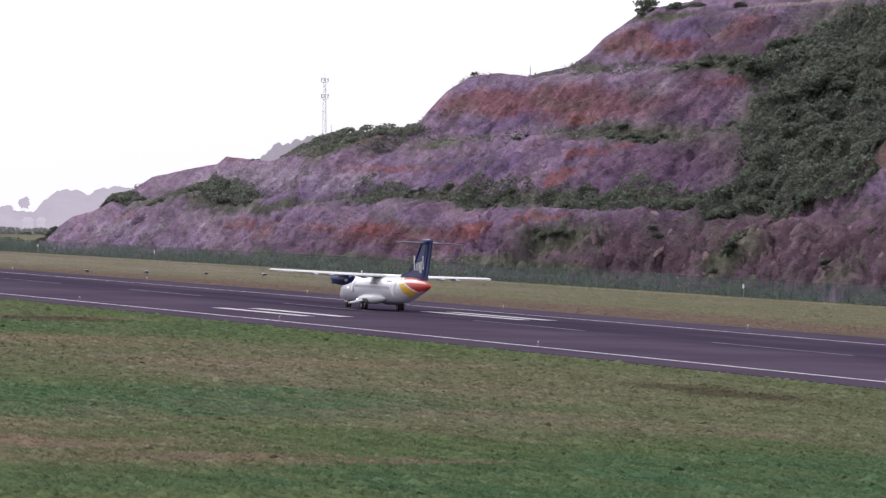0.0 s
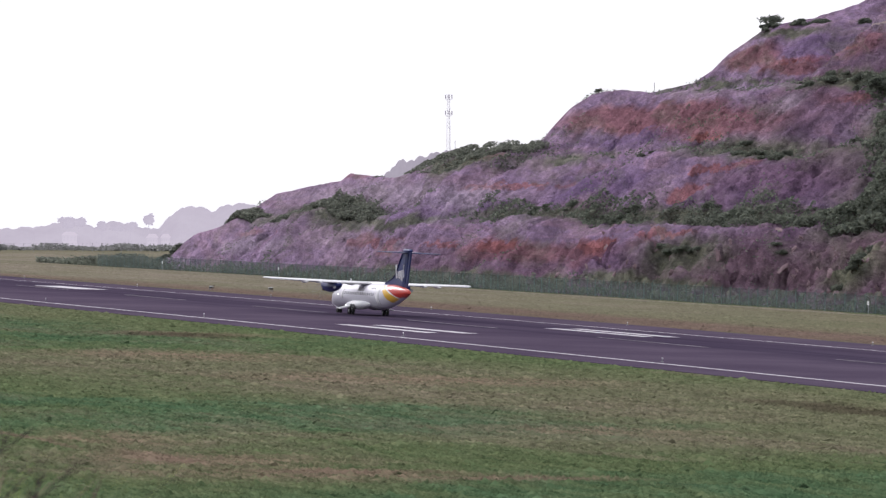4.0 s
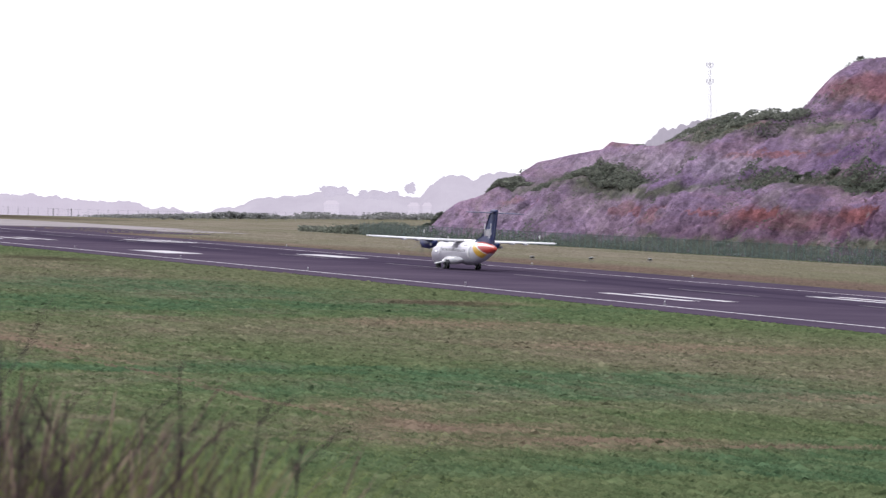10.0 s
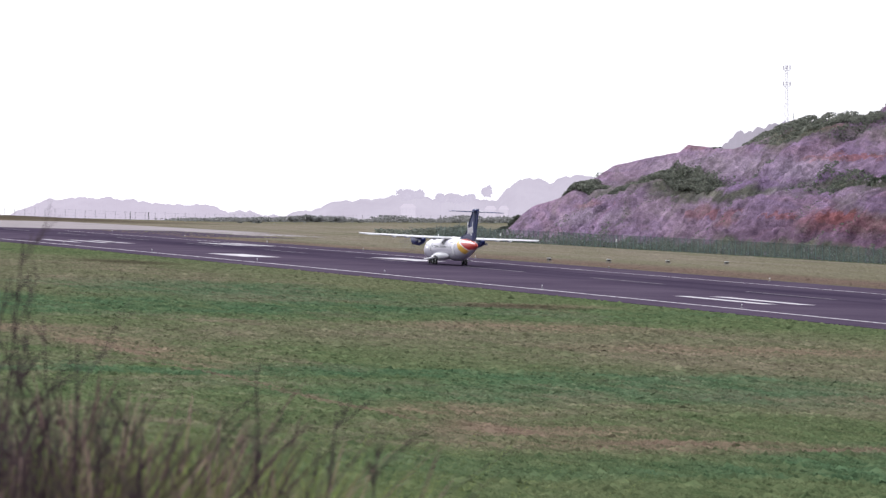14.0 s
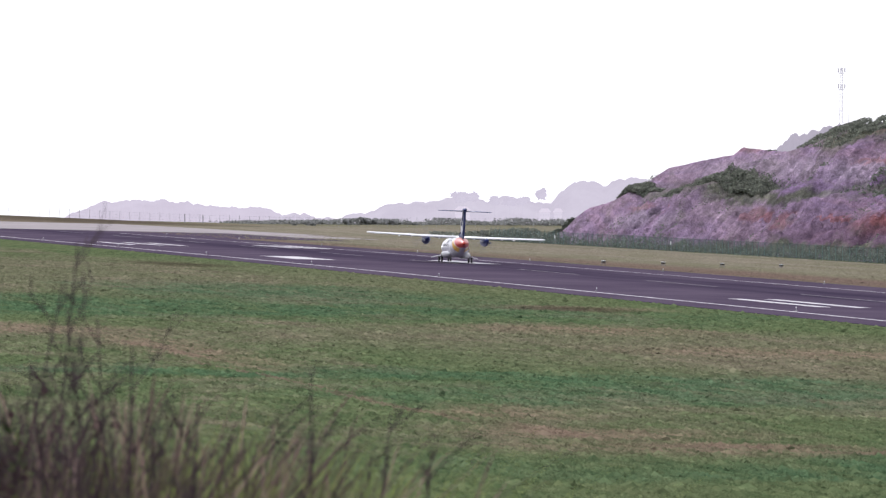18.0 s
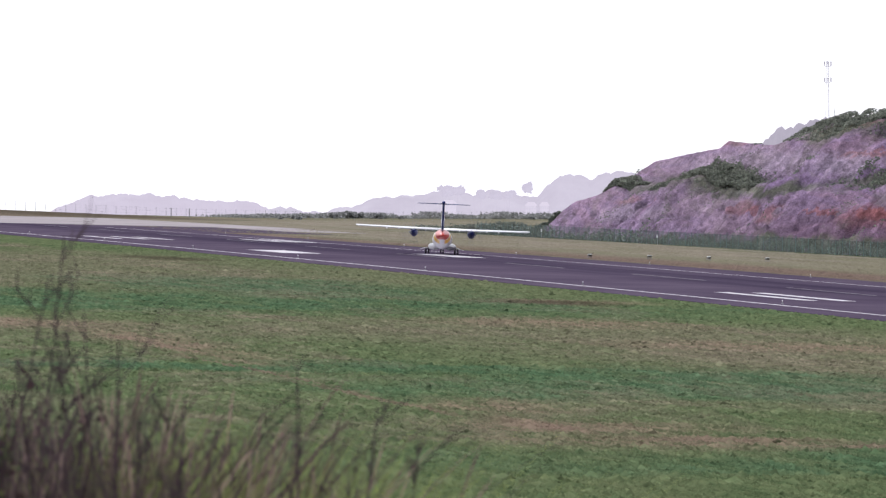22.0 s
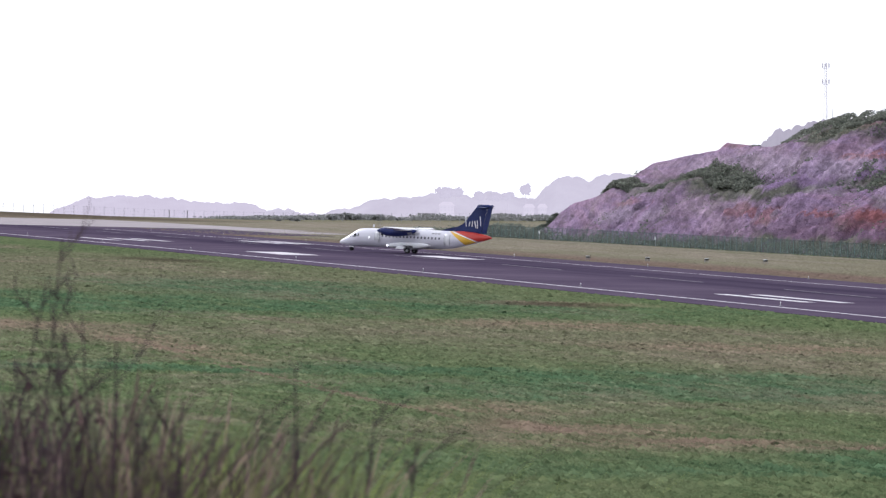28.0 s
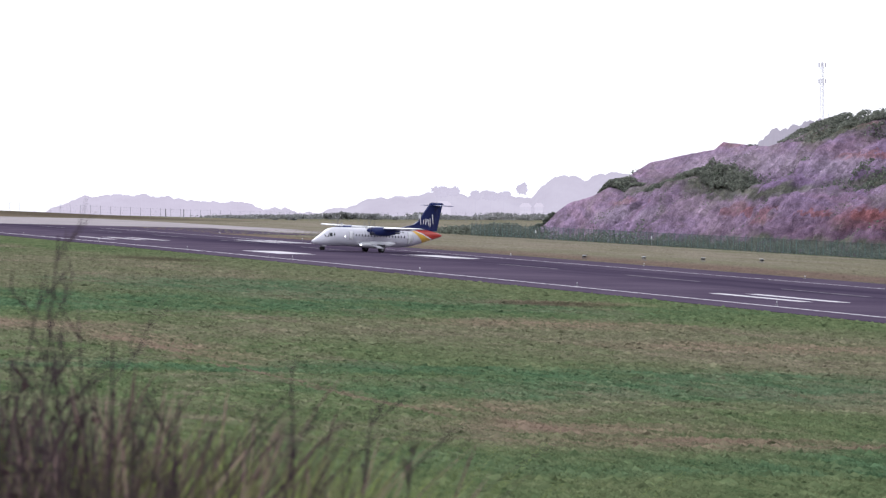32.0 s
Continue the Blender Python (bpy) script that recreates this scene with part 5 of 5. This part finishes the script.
# ---- dry weeds on the bank before the eye ----
STALK, DRY, BLADE_GREEN = worn("dead_stalk", (0.075, 0.055, 0.062), 0.9, 0, 9, 0.4, 0.1), leaf_stuff("dry_grass", (0.105, 0.072, 0.066), (0.270, 0.190, 0.165)), leaf_stuff("green_blade", (0.135, 0.180, 0.048), (0.310, 0.360, 0.105))


def curve_stalk(b, foot, tip, bend, r0, r1, seg=6):
    pts = []
    for i in range(seg + 1):
        k = i / seg
        p = Vector(foot).lerp(Vector(tip), k) + Vector(bend) * math.sin(k * math.pi) * 0.5
        pts.append(p)
    rings = []
    for i, p in enumerate(pts):
        w = (pts[min(i + 1, seg)] - pts[max(i - 1, 0)]).normalized()
        u = w.cross(Vector((0, 1, 0.2))).normalized()
        v = w.cross(u)
        r = r0 + (r1 - r0) * i / seg
        rings.append([p + (u * math.cos(k * math.tau / 5) + v * math.sin(k * math.tau / 5)) * r for k in range(5)])
    loft(b, rings)
    return pts


def on_bank(side, ahead):
    """A place on the bank, from metres aside (right: plus) and ahead along the usual view."""
    a = radians(16.6)
    return ahead * math.sin(a) + side * math.cos(a), ahead * math.cos(a) - side * math.sin(a)


def sprig(b, foot, ahead, long, rng, depth, r):
    """A bent twig that forks again and again into finer ones."""
    tip = foot + ahead * long
    pts = curve_stalk(b, foot, tip, (rng.uniform(-0.16, 0.16) * long, rng.uniform(-0.1, 0.1) * long, 0), r, r * 0.45, 4)
    if depth == 0:
        return [tip]
    ends = [tip]
    for i in range(rng.randint(3, 5)):
        k = rng.uniform(0.3, 0.95) * 4
        p = pts[int(k)].lerp(pts[min(int(k) + 1, 4)], k % 1)
        d = (ahead + Vector((rng.uniform(-0.75, 0.75), rng.uniform(-0.6, 0.6), rng.uniform(-0.25, 0.35)))).normalized()
        ends += sprig(b, p, d, long * rng.uniform(0.35, 0.6), rng, depth - 1, r * 0.6)
    return ends


def weed(side, ahead, tall, lean, seed, leaves=0, heads=True):
    """A dead weed: an arching stalk, forked twigs with dry seed heads, and leaves left on some."""
    rng = random.Random(seed)
    x, y = on_bank(side, ahead)
    ob = thing("dead_weed", "dark dry weed with green leaves still on its twigs" if leaves else "dry leafless dark weed stalk with fine twigs", "weed", pose(x, y, ground_height(x, y)), "dry weeds")
    b = bmesh.new()
    pts = curve_stalk(b, (-lean * 0.6, 0, -0.1), (lean, rng.uniform(-0.1, 0.1), tall), (-lean * 0.9 + rng.uniform(-0.05, 0.05), 0, 0), 0.0055, 0.0016, 10)
    part("stalk", b, STALK, ob)
    b, ends = bmesh.new(), []
    for i in range(7):
        k = rng.uniform(0.52, 0.98) * 10
        p = pts[int(k)].lerp(pts[min(int(k) + 1, 10)], k % 1)
        d = Vector((rng.uniform(-0.8, 0.8) + lean, rng.uniform(-0.5, 0.5), rng.uniform(0.5, 1.1))).normalized()
        ends += sprig(b, p, d, rng.uniform(0.06, 0.17), rng, 1, 0.0021)
    if heads:
        for e in ends:
            if rng.random() < 0.6:
                rod(b, e, e + Vector((rng.uniform(-0.008, 0.008), 0, rng.uniform(0.004, 0.014))), 0.0034, 0.0012, 4)
    tagged(part("twig_spray", b, STALK, ob), kind="stuff")
    if leaves:
        vs, fs = [], []
        for i in range(leaves):
            p = rng.choice(ends) + Vector((rng.gauss(0, 0.03), rng.gauss(0, 0.03), rng.gauss(-0.07, 0.08)))
            u = Vector((rng.gauss(0, 1), rng.gauss(0, 0.6), rng.gauss(-0.2, 0.7))).normalized()
            w = u.cross(Vector((rng.gauss(0, 1), rng.gauss(0, 1), rng.gauss(0, 1)))).normalized()
            s, q = rng.uniform(0.008, 0.018), len(vs)
            for a, e in ((-1, 0), (-0.3, -0.42), (0.5, -0.36), (1.2, 0), (0.5, 0.36), (-0.3, 0.42)):
                vs.append(p + u * a * s + w * e * s)
            fs.append(tuple(range(q, q + 6)))
        tagged(part("foliage", mesh_from("foliage", vs, fs), WEED_LEAF if rng.random() < 0.45 else DEAD_LEAF, ob), kind="stuff")
    return ob


WEED_LEAF, DEAD_LEAF = leaf_stuff("weed_leaves", (0.022, 0.032, 0.014), (0.065, 0.095, 0.034)), leaf_stuff("withered_leaves", (0.022, 0.014, 0.016), (0.060, 0.038, 0.040))


def grass_clump(side, ahead, tall, seed, blades, material, spread=0.28):
    rng = random.Random(seed)
    x, y = on_bank(side, ahead)
    ob = thing("grass_clump", "clump of long dead brown grass" if material is DEAD else "clump of long dry grass" if material is DRY else "clump of long green grass", "grass", pose(x, y, ground_height(x, y)), "grass clumps on the bank")
    vs, fs = [], []
    for i in range(blades):
        a, r = rng.uniform(0, math.tau), spread * rng.random() ** 0.5
        foot = Vector((math.cos(a) * r, math.sin(a) * r, -0.05))
        h = tall * rng.uniform(0.72, 1.04)
        lean = Vector((rng.gauss(0.04, 0.26), rng.gauss(0, 0.2), 0)) * h
        w = Vector((math.cos(a * 5), math.sin(a * 5), 0)) * rng.uniform(0.0011, 0.0024)
        q = len(vs)
        for k in (0.0, 0.35, 0.7):
            p = foot + Vector((0, 0, h * k)) + lean * k * k
            vs += [p - w * (1 - 0.5 * k), p + w * (1 - 0.5 * k)]
        tip = foot + Vector((0, 0, h)) + lean
        fs += [(q, q + 1, q + 3, q + 2), (q + 2, q + 3, q + 5, q + 4)]
        if material is not BLADE_GREEN and rng.random() < 0.5:               # a feathery seed head
            vs += [tip - w * 1.3, tip + w * 1.3, tip + Vector((0, 0, 0.05)) + lean * 0.1]
            fs += [(q + 4, q + 5, q + 7, q + 6), (q + 6, q + 7, q + 8)]
        else:
            vs.append(tip)
            fs.append((q + 4, q + 5, q + 6))
    tagged(part("tuft", mesh_from("tuft", vs, fs), material, ob), kind="stuff")
    return ob


DEAD = leaf_stuff("dead_grass", (0.030, 0.021, 0.026), (0.085, 0.058, 0.060))
rng = random.Random(3)
TALL = [(-1.15, 1.30), (-0.93, 1.25), (-0.75, 1.20), (-0.6, 1.12), (-0.4, 1.03), (-0.2, 0.97), (0.0, 0.92)]    # how high the growth stands, from side to side


def stand(side):
    return float(np.interp(side, [t[0] for t in TALL], [t[1] for t in TALL]))


STEMS = [(-0.90, 10.0, 1.55, 0.05), (-0.93, 9.6, 1.46, 0.10), (-0.80, 9.8, 1.41, -0.06), (-0.86, 9.2, 1.36, 0.12), (-0.70, 9.5, 1.33, 0.04), (-0.74, 9.9, 1.38, -0.03), (-0.31, 9.4, 1.24, 0.02), (-0.20, 9.6, 1.19, 0.05),
         (-0.12, 9.7, 1.11, 0.05), (-0.42, 9.5, 1.14, -0.04), (-0.54, 9.3, 1.22, 0.03), (-0.34, 9.6, 1.12, 0.06)]
for i, (side, ahead, tall, lean) in enumerate(STEMS):
    weed(side, ahead, tall, lean, 100 + i, heads=False)
for i in range(48):
    side = -1.2 + 1.05 * rng.random() ** 1.5
    weed(side, rng.uniform(8.8, 10.4), stand(side) + rng.uniform(-0.16, 0.05), rng.uniform(-0.14, 0.14), 200 + i, heads=i % 3 == 0)
for i in range(12):                                              # the leafy tangle
    side = -1.2 + 0.42 * rng.random()
    weed(side, rng.uniform(9.0, 10.4), stand(side) + rng.uniform(-0.30, -0.06), rng.uniform(-0.18, 0.18), 400 + i, 14)
GRASS_TOP = [(-1.1, 1.22), (-0.75, 1.21), (-0.55, 1.17), (-0.42, 1.13), (-0.3, 1.08), (-0.18, 1.02)]
for i in range(30):                                              # dark dead grass in the tangle
    side = -1.15 + 0.48 * rng.random()
    grass_clump(side, rng.uniform(8.8, 10.4), smooth_table(side, GRASS_TOP) + rng.uniform(-0.14, 0.0), 700 + i, 80, DEAD, 0.22)
for i in range(32):                                              # dry grass, tall beside it
    side = -1.0 + 0.72 * rng.random()
    grass_clump(side, rng.uniform(9.3, 10.6), smooth_table(side, GRASS_TOP) + rng.uniform(-0.12, 0.02), 300 + i, 44, DEAD if rng.random() < 0.3 else DRY, 0.2)
for i in range(80):                                              # sappy grass at its foot
    side = -0.80 + 0.55 * rng.random()
    grass_clump(side, rng.uniform(9.4, 10.6), smooth_table(side, GRASS_TOP) - 0.02 + rng.uniform(-0.06, 0.02), 500 + i, 80, BLADE_GREEN, 0.24)
for i in range(12):                                              # withered leaves low in the tangle
    side = -1.2 + 0.44 * rng.random()
    weed(side, rng.uniform(9.2, 10.6), rng.uniform(0.98, 1.16), rng.uniform(-0.2, 0.2), 600 + i, 150)


# ---- what moves ----
def motions():
    def stand(x, y, turn):
        up = Vector((0.044, -0.0145, 1)).normalized()
        ahead = Vector((-math.sin(radians(turn)), math.cos(radians(turn)), 0))
        right = ahead.cross(up).normalized()
        ahead = up.cross(right)
        m = Matrix((right, ahead, up)).transposed().to_4x4()
        return Matrix.Translation((x, y, field(x, y) + 0.055)) @ m

    roll = [(0, 175.7, 430.6, 1.2), (1, 175.6, 440.2, 1.2), (2, 175.5, 450.0, 1.2), (3, 175.4, 460.0, 1.2), (4, 175.3, 470.0, 1.2), (5, 175.2, 480.0, 1.2), (6, 175.2, 490.0, 1.1),
            (7, 175.0, 499.5, 1.0), (8, 175.0, 509.0, 1.0), (9, 175.0, 518.3, 1.1), (10, 174.9, 527.8, 1.1), (11, 174.9, 537.4, 1.0), (12, 175.1, 547.2, 1.0), (13, 175.4, 557.0, 0.8), (14, 175.5, 566.8, -0.6), (15, 175.7, 575.5, -2.5),
            (16, 176.1, 583.4, -4.8), (17.5, 176.9, 592.6, -9.0), (18, 177.3, 595.2, -11.4), (19, 178.2, 600.0, -16.0), (20, 179.5, 604.0, -18.3), (21, 180.8, 607.6, -18.7),
            (22, 182.2, 611.6, -16.8), (23, 183.3, 615.2, -12.2), (24, 184.0, 618.6, -1.2), (25, 184.9, 623.2, 11.9), (26, 184.9, 626.3, 27.0), (27.5, 183.8, 629.2, 50.6), (28, 183.2, 629.6, 58.8),
            (29, 181.3, 628.8, 71.2), (30, 179.6, 627.6, 83.8), (31, 178.5, 627.6, 96.6), (32, 177.6, 628.0, 109.2)]
    walk(airplane, [(t, stand(x, y, a)) for t, x, y, a in roll])
    for prop, side in PROPS:
        at = prop.location.copy()
        walk(prop, [(k / 30, pose(*at, 0, 82 * k, 0)) for k in range(961)])


motions()
